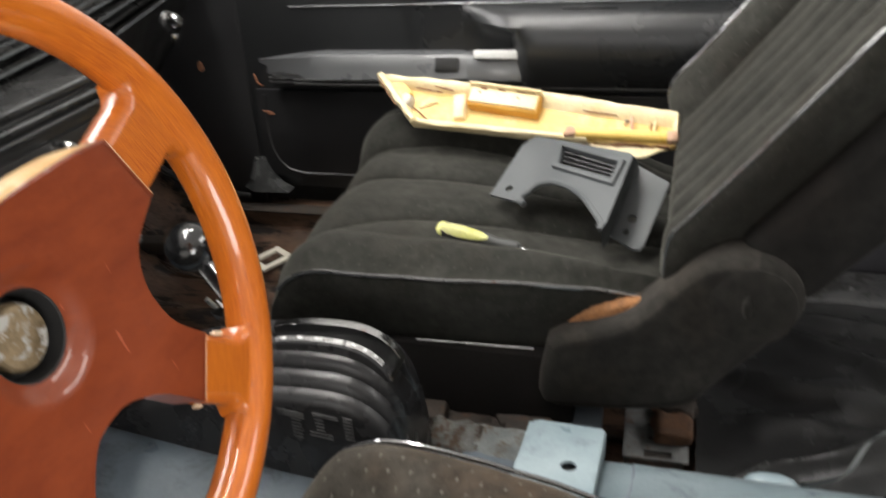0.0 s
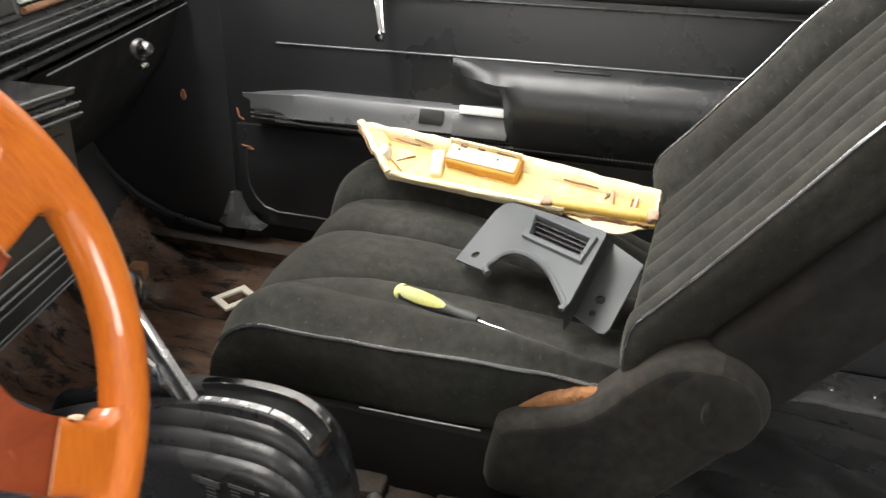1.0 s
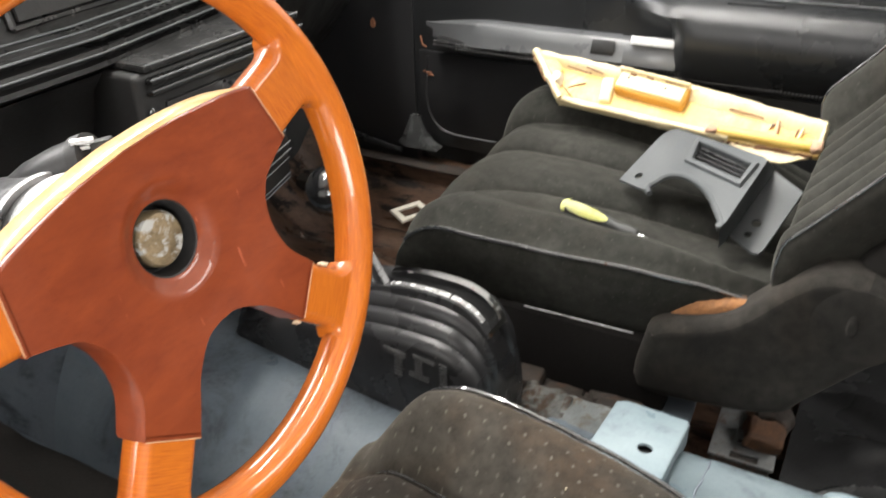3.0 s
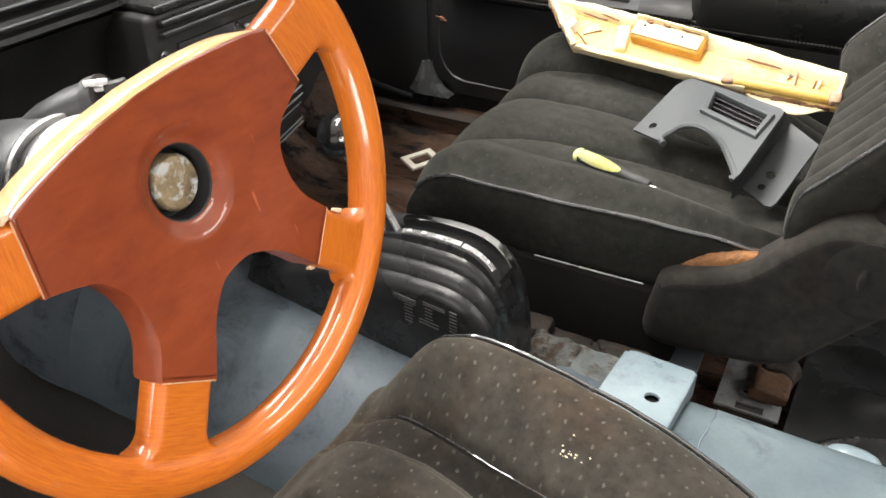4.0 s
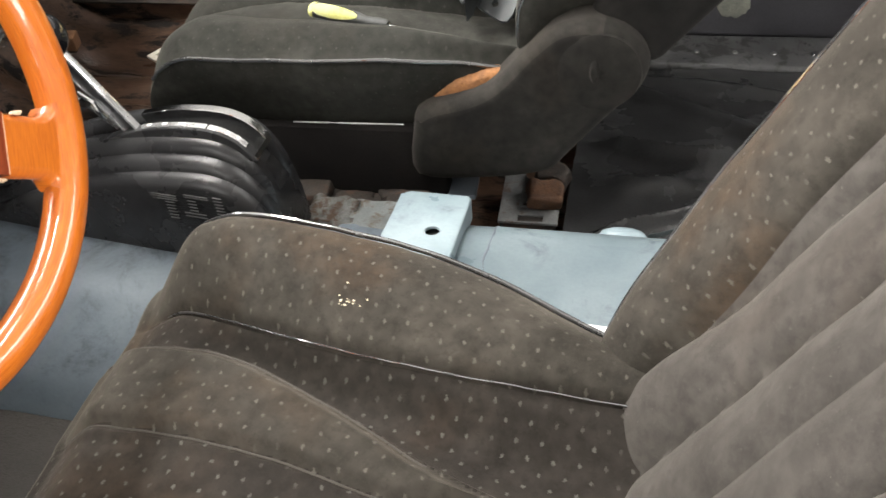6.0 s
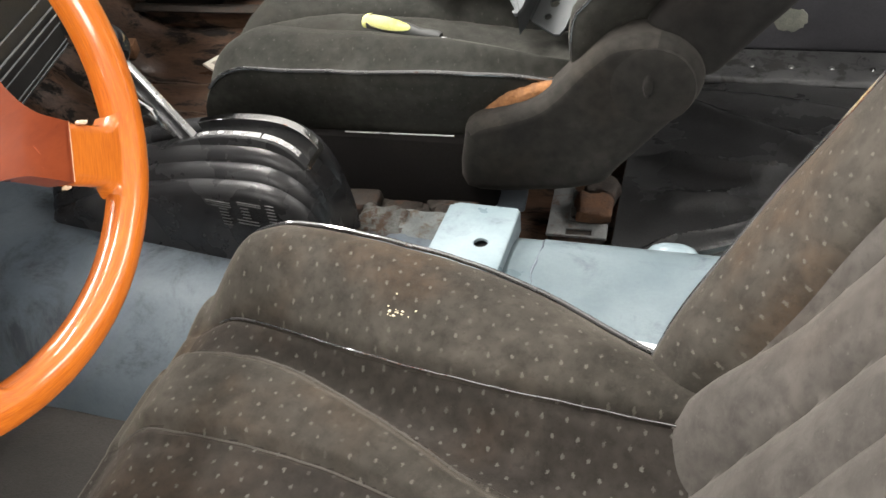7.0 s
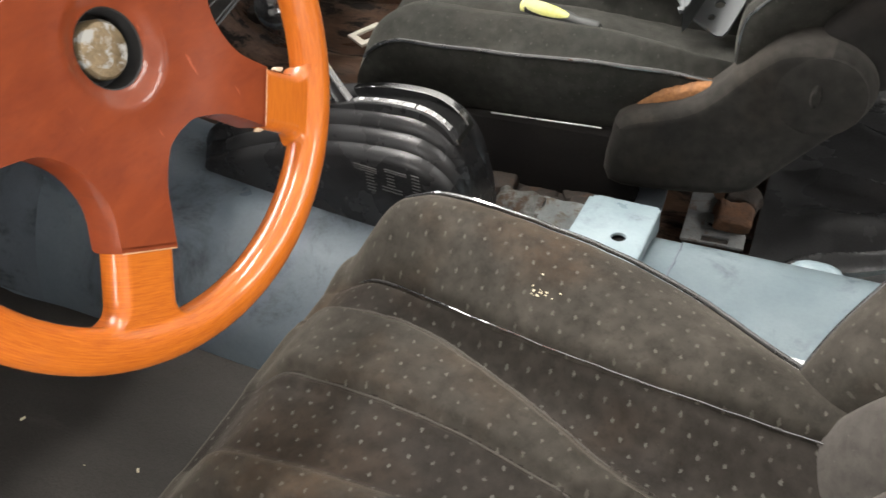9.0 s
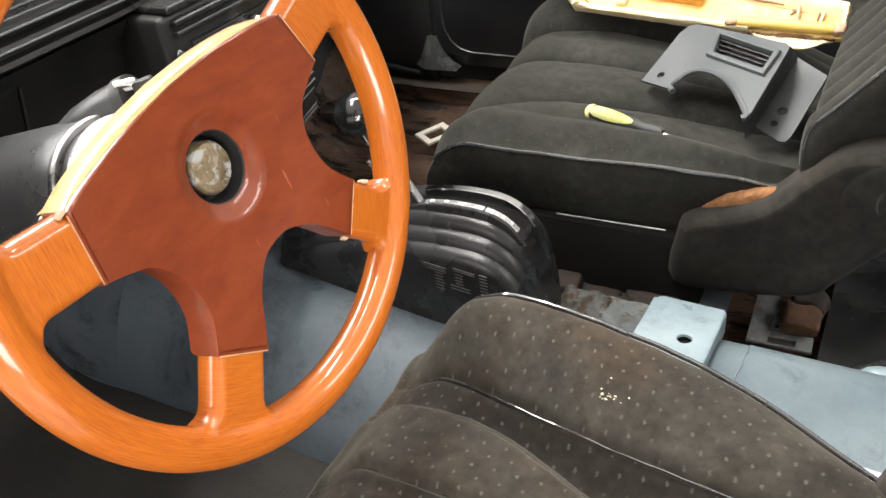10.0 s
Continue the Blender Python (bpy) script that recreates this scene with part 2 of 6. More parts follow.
def velour(name, a, b, dot, dot_size, worn, step=(0.0143, 0.0168)):
    """Pile cloth with a staggered woven dot, brushed patches and brown wear."""
    m, nt, p = nodes_of(name)
    vec, flat = place_of(nt), place_of(nt, (1 / step[0], 1 / step[1], 1), (0, 0, 45), "UV")
    brushed = noise_tex(nt, vec, 9, 4, 0.55, 0.6)
    pile = noise_tex(nt, vec, 1500, 2)
    mottle = noise_tex(nt, vec, 60, 5)
    colour = ramp(nt, brushed, [(0.3, a), (0.68, b)])
    colour = blend(nt, span(nt, noise_tex(nt, vec, 5, 3), 0.5, 0.68, 0, 0.8), colour, worn)
    colour = blend(nt, span(nt, mottle, 0.3, 0.7, 0, 0.55), colour, tuple(c * 0.45 for c in a))
    colour = blend(nt, span(nt, noise_tex(nt, vec, 240, 4, 0.7), 0.40, 0.70, 0, 0.16), colour, tuple(c * 1.4 for c in b))
    colour = blend(nt, span(nt, noise_tex(nt, place_of(nt, (1, 1, 1), (0, 0, 30)), 130, 5, 0.7), 0.46, 0.70, 0, 0.32), colour, tuple(c * 0.5 for c in a))
    fr = nt.nodes.new("ShaderNodeVectorMath")
    fr.operation = "FRACTION"
    nt.links.new(flat, fr.inputs[0])
    off = nt.nodes.new("ShaderNodeVectorMath")
    off.operation = "SUBTRACT"
    off.inputs[1].default_value = (0.5, 0.5, 0)
    nt.links.new(fr.outputs[0], off.inputs[0])
    cut = nt.nodes.new("ShaderNodeVectorMath")
    cut.operation = "MULTIPLY"
    cut.inputs[1].default_value = (1, 1, 0)
    nt.links.new(off.outputs[0], cut.inputs[0])
    far = nt.nodes.new("ShaderNodeVectorMath")
    far.operation = "LENGTH"
    nt.links.new(cut.outputs[0], far.inputs[0])
    rag = nt.nodes.new("ShaderNodeMath")
    rag.operation = "ADD"
    nt.links.new(far.outputs["Value"], rag.inputs[0])
    nt.links.new(span(nt, noise_tex(nt, vec, 520, 2), 0.25, 0.75, -0.05, 0.05), rag.inputs[1])
    dots = span(nt, rag.outputs[0], dot_size * 0.8, dot_size * 1.8, 1, 0)
    faded = nt.nodes.new("ShaderNodeMath")
    faded.operation = "MULTIPLY"
    nt.links.new(dots, faded.inputs[0])
    nt.links.new(span(nt, noise_tex(nt, vec, 30, 3), 0.3, 0.6, 0.15, 0.85), faded.inputs[1])
    colour = blend(nt, faded.outputs[0], colour, dot)
    flecks = span(nt, noise_tex(nt, vec, 420, 2), 0.74, 0.8, 0, 0.5)
    colour = blend(nt, flecks, colour, tuple(min(1, c * 2.0) for c in b))
    nt.links.new(colour, p.inputs["Base Color"])
    p.inputs["Roughness"].default_value, p.inputs["Specular IOR Level"].default_value = 0.95, 0.15
    p.inputs["Sheen Weight"].default_value, p.inputs["Sheen Roughness"].default_value = 0.36, 0.45
    p.inputs["Sheen Tint"].default_value = (*[min(1, c * 6) for c in b], 1)
    bumped(nt, p, pile, 0.18, 0.001)
    return m


def lacquered(name, dark, light, scale, turn=(0, 0, 0), kind="Object", stretch=(1, 1, 1), grain=0.5, rough=0.16, coat=0.7, scratch=False, ripple=0.10):
    """Varnished wood: drawn-out grain under a clear coat."""
    m, nt, p = nodes_of(name)
    vec = place_of(nt, stretch, turn, kind)
    streak = noise_tex(nt, vec, scale, 6, 0.65, 0.3)
    pore = noise_tex(nt, vec, scale * 5, 3, 0.6)
    tone = noise_tex(nt, place_of(nt), 14, 3)
    colour = ramp(nt, streak, [(0.28, dark), (0.5, tuple((a + b) / 2 for a, b in zip(dark, light))), (0.72, light)])
    colour = blend(nt, span(nt, pore, 0.55, 0.8, 0, grain), colour, tuple(c * 0.45 for c in dark))
    colour = blend(nt, span(nt, tone, 0.35, 0.7, 0, 0.35), colour, light)
    if scratch:
        thin = span(nt, noise_tex(nt, place_of(nt, (1, 9, 1.2), (20, 35, 0)), 30, 2, 0.4), 0.745, 0.765, 0, 0.4)
        colour = blend(nt, thin, colour, tuple(min(1, c * 2.2 + 0.05) for c in light))
    nt.links.new(colour, p.inputs["Base Color"])
    p.inputs["Roughness"].default_value = 0.42
    p.inputs["Coat Weight"].default_value, p.inputs["Specular IOR Level"].default_value = coat, 0.25
    nt.links.new(span(nt, noise_tex(nt, place_of(nt), 55, 6, 0.7), 0.4, 0.75, rough * 0.45, rough * 1.9), p.inputs["Coat Roughness"])
    bumped(nt, p, noise_tex(nt, place_of(nt), 34, 4, 0.6), ripple, 0.002)
    return m


WOOD_RIM = lacquered("orange_lacquered_wood", (0.34, 0.066, 0.007), (0.60, 0.165, 0.014), 70, stretch=(0.8, 14, 14), kind="UV", grain=0.28, rough=0.10, coat=1.0, ripple=0.16)
WOOD_PAD = lacquered("red_mahogany", (0.150, 0.026, 0.009), (0.240, 0.048, 0.014), 22, stretch=(1, 1, 3), grain=0.25, rough=0.14, coat=0.7, scratch=True)
VELOUR_NEAR = velour("worn_brown_velour", (0.026, 0.0230, 0.0194), (0.071, 0.0635, 0.0530), (0.108, 0.098, 0.085), 0.074, (0.060, 0.039, 0.024))
VELOUR_FAR = velour("charcoal_velour", (0.0235, 0.0235, 0.0207), (0.052, 0.0512, 0.0450), (0.058, 0.057, 0.050), 0.050, (0.032, 0.029, 0.024))
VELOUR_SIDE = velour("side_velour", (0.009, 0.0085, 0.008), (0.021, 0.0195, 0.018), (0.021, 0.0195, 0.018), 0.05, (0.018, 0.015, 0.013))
# darker copy of the driver's velour, for the shade in its sunken panels
VELOUR_DARK = velour("shaded_brown_velour", (0.0190, 0.0162, 0.0140), (0.044, 0.0380, 0.0325), (0.105, 0.102, 0.090), 0.078, (0.046, 0.033, 0.024))
VELOUR_FLUTE = velour("plain_grey_velour", (0.042, 0.038, 0.034), (0.096, 0.088, 0.079), (0.092, 0.084, 0.076), 0.02, (0.066, 0.056, 0.048))
DEEP = plain("deep_black", (0.010, 0.010, 0.010), (0.018, 0.018, 0.018), 0.45, scale=9, bump=0.12)
PIPING = plain("black_piping", (0.034, 0.034, 0.035), (0.060, 0.060, 0.062), 0.26, bump=0.05, rough_var=0.06, coat=1.0, spec=0.6)
PIPING.node_tree.nodes["Principled BSDF"].inputs["Coat IOR"].default_value = 2.3
BLACK = plain("black_plastic", (0.024, 0.024, 0.025), (0.040, 0.040, 0.041), 0.32, scale=9, bump=0.12)
DASH = plain("satin_black_dash", (0.022, 0.022, 0.022), (0.040, 0.040, 0.040), 0.28, scale=10, fine=500, bump=0.15)
BLACK_GRAIN = plain("grained_black_plastic", (0.016, 0.016, 0.017), (0.029, 0.029, 0.030), 0.27, scale=14, fine=900, bump=0.16)
VINYL = plain("black_vinyl", (0.016, 0.017, 0.018), (0.025, 0.026, 0.027), 0.30, scale=5, fine=700, bump=0.15, rough_var=0.05)
KICK = plain("black_kick_trim", (0.013, 0.013, 0.014), (0.022, 0.022, 0.023), 0.42, scale=6, fine=600, bump=0.12, rough_var=0.06)
SATIN = plain("satin_black_pocket", (0.085, 0.088, 0.092), (0.130, 0.134, 0.138), 0.30, scale=5, fine=900, bump=0.03, rough_var=0.04, spec=0.8, coat=0.3)
STITCH = plain("grey_stitch", (0.10, 0.10, 0.10), (0.16, 0.16, 0.16), 0.4, bump=0.05)
DARK = plain("matt_black", (0.022, 0.022, 0.022), (0.036, 0.036, 0.035), 0.6, scale=12, bump=0.2)
POCKET = plain("satin_grey_plastic", (0.14, 0.145, 0.15), (0.20, 0.205, 0.21), 0.24, scale=5, fine=900, bump=0.03, rough_var=0.06)
GREY = plain("grey_primer_plastic", (0.078, 0.085, 0.089), (0.110, 0.118, 0.122), 0.5, scale=16, fine=800, bump=0.15)
CHROME = plain("chrome", (0.62, 0.63, 0.64), (0.80, 0.80, 0.80), 0.12, 1.0, bump=0.03, rough_var=0.06)
POLISHED = plain("polished_steel", (0.66, 0.66, 0.66), (0.80, 0.80, 0.80), 0.28, 0.75, bump=0.05)
STEEL = plain("dull_steel", (0.30, 0.30, 0.30), (0.44, 0.44, 0.43), 0.36, 1.0, bump=0.08)
BLUE = plain("worn_blue_grey_paint", (0.122, 0.152, 0.184), (0.225, 0.266, 0.305), 0.42, scale=6, fine=220, bump=0.10, dust=(0.078, 0.091, 0.107), dust_at=(0.47, 0.66), grain=0.12)
# slate metal of the small parts, also the shade colour of the tunnel front
SLATE = plain("slate_paint_and_shade", (0.125, 0.145, 0.175), (0.205, 0.235, 0.270), 0.45, scale=7, fine=200, bump=0.12, dust=(0.075, 0.088, 0.104), dust_at=(0.50, 0.68), grain=0.12)
# lighter copy of BLUE: the stronger light further back is put into colour
LIT_BLUE = plain("lit_blue_grey_paint", (0.215, 0.280, 0.308), (0.335, 0.402, 0.430), 0.42, scale=9, fine=240, bump=0.10, dust=(0.17, 0.21, 0.235), dust_at=(0.52, 0.75), grain=0.10)
RUSTY = plain("rusty_steel", (0.020, 0.0155, 0.0125), (0.052, 0.041, 0.033), 0.8, scale=30, bump=0.8, dust=(0.075, 0.038, 0.022), dust_at=(0.52, 0.70))
CHIP = plain("chipped_orange_rust", (0.20, 0.075, 0.040), (0.42, 0.19, 0.10), 0.7, scale=90, bump=0.6)
RUST = plain("orange_rust", (0.075, 0.038, 0.022), (0.17, 0.086, 0.046), 0.9, scale=60, bump=0.9)
FLOOR = plain("rusty_brown_floor", (0.062, 0.036, 0.024), (0.21, 0.122, 0.080), 0.40, scale=18, fine=160, bump=0.7, dust=(0.018, 0.014, 0.012), dust_at=(0.48, 0.60), stretch=(0.28, 1, 1))
CARPET = plain("dirty_black_carpet", (0.052, 0.048, 0.044), (0.098, 0.090, 0.083), 0.95, scale=11, fine=650, bump=0.9, dust=(0.125, 0.115, 0.105), dust_at=(0.58, 0.80), stretch=(0.35, 1, 1))
SHEET = plain("black_rubber_sheet", (0.050, 0.050, 0.051), (0.085, 0.085, 0.086), 0.28, scale=5, bump=0.2)
YELLOW = plain("yellow_resin", (0.74, 0.46, 0.10), (0.84, 0.62, 0.24), 0.5, scale=9, fine=240, bump=0.3, dust=(0.84, 0.70, 0.38), dust_at=(0.45, 0.78))
YELLOW_DEEP = plain("amber_resin", (0.60, 0.27, 0.03), (0.74, 0.40, 0.07), 0.45, scale=20, bump=0.2)
CREAM = plain("cream_resin", (0.78, 0.62, 0.33), (0.90, 0.79, 0.54), 0.5, scale=22, fine=260, bump=0.3, dust=(0.55, 0.33, 0.16), dust_at=(0.66, 0.74))
PINKISH = plain("pinkish_torn_resin", (0.48, 0.27, 0.17), (0.68, 0.45, 0.31), 0.7, scale=60, bump=0.5)
AMBER_BAR = plain("bright_yellow_resin", (0.80, 0.52, 0.10), (0.88, 0.64, 0.20), 0.4, scale=20, bump=0.15)
BROWN_EDGE = plain("burnt_edge", (0.16, 0.07, 0.03), (0.32, 0.17, 0.09), 0.8, scale=30, bump=0.5)
FOAM = plain("orange_foam", (0.15, 0.066, 0.026), (0.34, 0.155, 0.060), 0.95, scale=70, fine=260, bump=1.0)
HIVIS = plain("yellow_green_rubber", (0.80, 0.80, 0.16), (0.92, 0.92, 0.42), 0.45, scale=30, bump=0.1)
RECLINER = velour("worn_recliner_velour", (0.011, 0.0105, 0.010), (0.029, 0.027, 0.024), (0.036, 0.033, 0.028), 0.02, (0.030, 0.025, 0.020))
# paler pile for the recliner's upward faces: wear and top light in one colour
RECLINER_TOP = velour("worn_lit_pile", (0.018, 0.0165, 0.015), (0.046, 0.042, 0.037), (0.06, 0.064, 0.055), 0.02, (0.050, 0.042, 0.033))
BRASS = plain("tarnished_badge", (0.12, 0.085, 0.045), (0.36, 0.27, 0.16), 0.4, 0.4, scale=60, fine=420, bump=0.3, dust=(0.46, 0.45, 0.42), dust_at=(0.50, 0.60))
IVORY = plain("ivory_paint", (0.50, 0.46, 0.38), (0.68, 0.64, 0.56), 0.55, scale=30, bump=0.2)
WHITE = plain("white_plastic", (0.66, 0.67, 0.66), (0.80, 0.80, 0.79), 0.35, scale=30, bump=0.05)
SILVER = plain("brushed_silver", (0.42, 0.43, 0.44), (0.60, 0.60, 0.60), 0.3, 0.85, scale=40, bump=0.05)
WALL = plain("garage_wall", (0.80, 0.79, 0.77), (0.88, 0.87, 0.85), 0.85, scale=3, bump=0.1)
PRINT = plain("grey_print", (0.060, 0.060, 0.060), (0.09, 0.09, 0.09), 0.4, bump=0)
CRUMB = plain("pale_crumbs", (0.46, 0.40, 0.27), (0.66, 0.60, 0.44), 0.8, scale=200, bump=0.3)


# ---- structure ----
def setting(name, bm, material, label, category, smooth=True):
    return tagged(part(name, bm, material, smooth=smooth), label, category, kind="structure")


def garage():
    x0, x1, y0, y1, z0, z1 = -3.2, 3.2, -2.6, 3.6, -0.32, 2.45
    cx, cy, cz = (x0 + x1) / 2, (y0 + y1) / 2, (z0 + z1) / 2
    setting("ground", boxed((x1 - x0, y1 - y0, 0.1), pose(cx, cy, z0 - 0.05)), plain("pale_concrete", (0.38, 0.37, 0.36), (0.52, 0.51, 0.49), 0.8, scale=3, bump=0.3), "plain grey concrete garage ground", "ground")
    setting("ceiling", boxed((x1 - x0, y1 - y0, 0.1), pose(cx, cy, z1 + 0.05)), WALL, "plain pale garage ceiling", "ceiling")
    setting("wall_north", boxed((x1 - x0, 0.1, z1 - z0), pose(cx, y1 + 0.05, cz)), WALL, "plain pale garage wall", "wall")
    setting("wall_south", boxed((x1 - x0, 0.1, z1 - z0), pose(cx, y0 - 0.05, cz)), WALL, "plain pale garage wall", "wall")
    setting("wall_east", boxed((0.1, y1 - y0, z1 - z0), pose(x1 + 0.05, cy, cz)), WALL, "plain pale garage wall", "wall")
    setting("wall_west", boxed((0.1, y1 - y0, z1 - z0), pose(x0 - 0.05, cy, cz)), WALL, "plain pale garage wall", "wall")


TUNNEL_Y = 0.709


def tunnel_top(x):
    return lerp([(-1.2, 0.34), (-0.75, 0.22), (-0.45, 0.155), (-0.1, 0.118), (0.6, 0.112), (1.3, 0.16)], x)


def floor_z(x, y):
    """Pressed floor with shallow ribs and dents; the toe board climbs in front."""
    far = ease(0.90, 1.0, y)
    wob = y + 0.02 * noise.noise((x * 3, y * 2, 7))
    z = 0.009 * math.sin(wob * 60) * far + 0.006 * noise.noise((x * 7, y * 7, 0.3)) + 0.065 * ease(1.36, 1.43, y) * ease(0.28, 0.16, x)
    z += far * (0.007 * max(0, noise.noise((x * 9, y * 30, 2.5))) + 0.003 * noise.noise((x * 40, y * 60, 1.5)))
    return z + 0.40 * ease(-0.72, -1.18, x) * (1 if x < -0.72 else 0)


def car_floor():
    def row(f, _):
        x = -1.2 + 2.5 * f
        return [(x, -0.06 + 1.56 * k / 240, floor_z(x, -0.06 + 1.56 * k / 240)) for k in range(241)]
    setting("floor", thicken(sweep(None, row, 220), -0.01), FLOOR, "bare rusty brown steel floor pan", "floor")

    def hump(f, _):
        x = -1.18 + 2.46 * f
        h, w = tunnel_top(x), 0.164
        pts = []
        for k in range(41):
            a = -1 + 2 * k / 40
            z = -0.01 + (h + 0.01) * (1 - abs(a) ** (2.2 if a < 0 else 5.0)) ** 0.62
            pts.append((x, TUNNEL_Y + w * a, z + 0.0015 * noise.noise((x * 9, a * 4, 1))))
        return pts
    setting("transmission_tunnel", thicken(sweep(None, hump, 100), -0.004), BLUE, "blue-grey painted steel transmission tunnel with scuffs", "tunnel")

    # added skin: the shade under the dash is put into its slate colour
    def front_shade(f, _):
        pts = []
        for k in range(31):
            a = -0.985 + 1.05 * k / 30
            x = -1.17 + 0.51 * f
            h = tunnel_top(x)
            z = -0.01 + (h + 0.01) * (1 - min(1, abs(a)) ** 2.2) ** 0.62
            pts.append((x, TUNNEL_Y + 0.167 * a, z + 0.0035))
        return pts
    setting("tunnel_front_shade", thicken(sweep(None, front_shade, 40), 0.002), SLATE, "added slate skin that paints footwell shade on the tunnel front", "panel")

    def mat(f, _):
        x = -0.98 + 1.9 * f
        return [(x, -0.04 + 0.588 * k / 60, 0.012 + floor_z(x, 0.3) + 0.003 * noise.noise((x * 12, k * 0.3, 5))) for k in range(61)]
    m_ = tagged(part("floor_mat", thicken(sweep(None, mat, 90), 0.012), CARPET), "dirty black carpet mat on the floor with pale specks", "floor mat")
    rng = random.Random(5)
    for k in range(16):
        x, y = rng.uniform(-0.62, -0.20), rng.uniform(0.02, 0.50)
        r = rng.uniform(0.0012, 0.0032)
        part("fleck", boxed((r * 2.2, r, r * 0.6), pose(x, y, 0.0135 + floor_z(x, 0.3), rng.uniform(-20, 20), 0, rng.uniform(0, 180)), r * 0.2, 1), CRUMB, m_)


    def toe(f, _):
        x = -1.17 + 0.30 * f
        return [(x, 0.885 + 0.562 * k / 40, floor_z(x, 0.885 + 0.562 * k / 40) + 0.012 + 0.004 * noise.noise((x * 20, k * 0.4, 2)) - 0.010 * ease(0.86, 1.0, f + 0.1 * noise.noise((k * 0.35, 0, 4)))) for k in range(41)]
    tagged(part("toe_carpet", thicken(sweep(None, toe, 40), 0.004), DARK), "black carpet up the passenger toe board", "carpet")


DOOR_Y = 1.45


def shell():
    """Kick panel, side panel, sill, bulkhead and firewall that close the cabin."""
    setting("kick_panel", boxed((0.572, 0.02, 0.62), pose(-0.919, 1.462, 0.34), 0.002), KICK, "black kick panel before the door", "panel")
    setting("body_side", boxed((2.55, 0.02, 0.80), pose(0.03, 1.52, 0.35), 0.004), DARK, "black inner skin of the body side", "panel")
    setting("firewall", boxed((0.02, 1.56, 0.75), pose(-1.2, 0.70, 0.36), 0.004), DARK, "black painted steel firewall", "panel")
    # unseen plate, added to keep front light from leaking into the footwell
    setting("cowl_top_blocker", boxed((0.30, 1.58, 0.012), pose(-1.13, 0.70, 0.742), 0.004), DARK, "unseen black plate that stops light leaking behind the dash", "panel")
    # unseen board, added to block side light from the front footwell
    setting("cowl_side_blocker", boxed((0.66, 0.03, 0.78), pose(-0.88, -0.075, 0.36), 0.004), DARK, "unseen black board that shades the driver footwell", "panel")
    setting("rear_bulkhead", boxed((0.03, 1.56, 0.62), pose(1.29, 0.70, 0.30), 0.004), DARK, "black rear bulkhead of the cabin", "panel")
    setting("side_panel_rear", boxed((1.00, 0.03, 0.56), pose(0.79, 1.462, 0.29), 0.004), plain("grey_side_vinyl", (0.048, 0.047, 0.052), (0.078, 0.076, 0.083), 0.5, scale=6, bump=0.2), "black rear side panel of the cabin", "panel")
    setting("sill_near", boxed((2.4, 0.08, 0.10), pose(0.05, -0.09, 0.04), 0.012), BLACK, "black painted door sill", "sill")
    sill = boxed((1.25, 0.06, 0.05), pose(-0.36, 1.462, 0.070), 0.012, 3)
    setting("sill_far", sill, FLOOR, "brown rusty door sill with worn paint", "sill")
    setting("sill_trim", boxed((1.2, 0.026, 0.005), pose(-0.36, 1.428, 0.0985, 12), 0.002), RUSTY, "worn brown sill strip with screws", "trim")


def kick_rust():
    setting("sill_rear", boxed((0.95, 0.105, 0.030), pose(0.75, 1.385, 0.028), 0.008, 3), plain("worn_grey_sill", (0.040, 0.040, 0.041), (0.10, 0.10, 0.10), 0.42, scale=22, bump=0.4, dust=(0.022, 0.021, 0.020), dust_at=(0.45, 0.62)), "worn grey rear sill strip", "sill")
    setting("kick_trim", tube([(-0.93, 1.438, 0.235), (-0.89, 1.438, 0.196), (-0.84, 1.438, 0.160), (-0.78, 1.438, 0.134), (-0.70, 1.436, 0.122), (-0.66, 1.434, 0.120)], [0.006, 0.007, 0.007, 0.007, 0.006, 0.005], 8), VINYL, "glossy black kick panel edging", "trim")
    block = thing("floor_block", (-0.80, 1.33, 0.05), "dirty brown block lying on the rusty floor", "debris")
    part("block", boxed((0.075, 0.030, 0.028), pose(-0.80, 1.315, 0.062, 6, 4, 14), 0.004), RUSTY, block)
    part("block_cap", boxed((0.030, 0.031, 0.030), pose(-0.775, 1.321, 0.065, 6, 4, 14), 0.004), BROWN_EDGE, block)
    outline = [(p.x, p.y) for p in rounded([(-0.02, 0.0), (-0.008, 0.016), (0.012, 0.012), (0.018, -0.008), (-0.004, -0.016)], 4)]
    solid("rust_spot", plate(outline, [], 0.003, pose(-0.723, 1.450, 0.371, 90) @ Matrix.Diagonal((0.30, 0.60, 1, 1)), 0.0008), CHIP, "orange rust spot on the kick panel", "rust")


garage()
car_floor()
kick_rust()
shell()


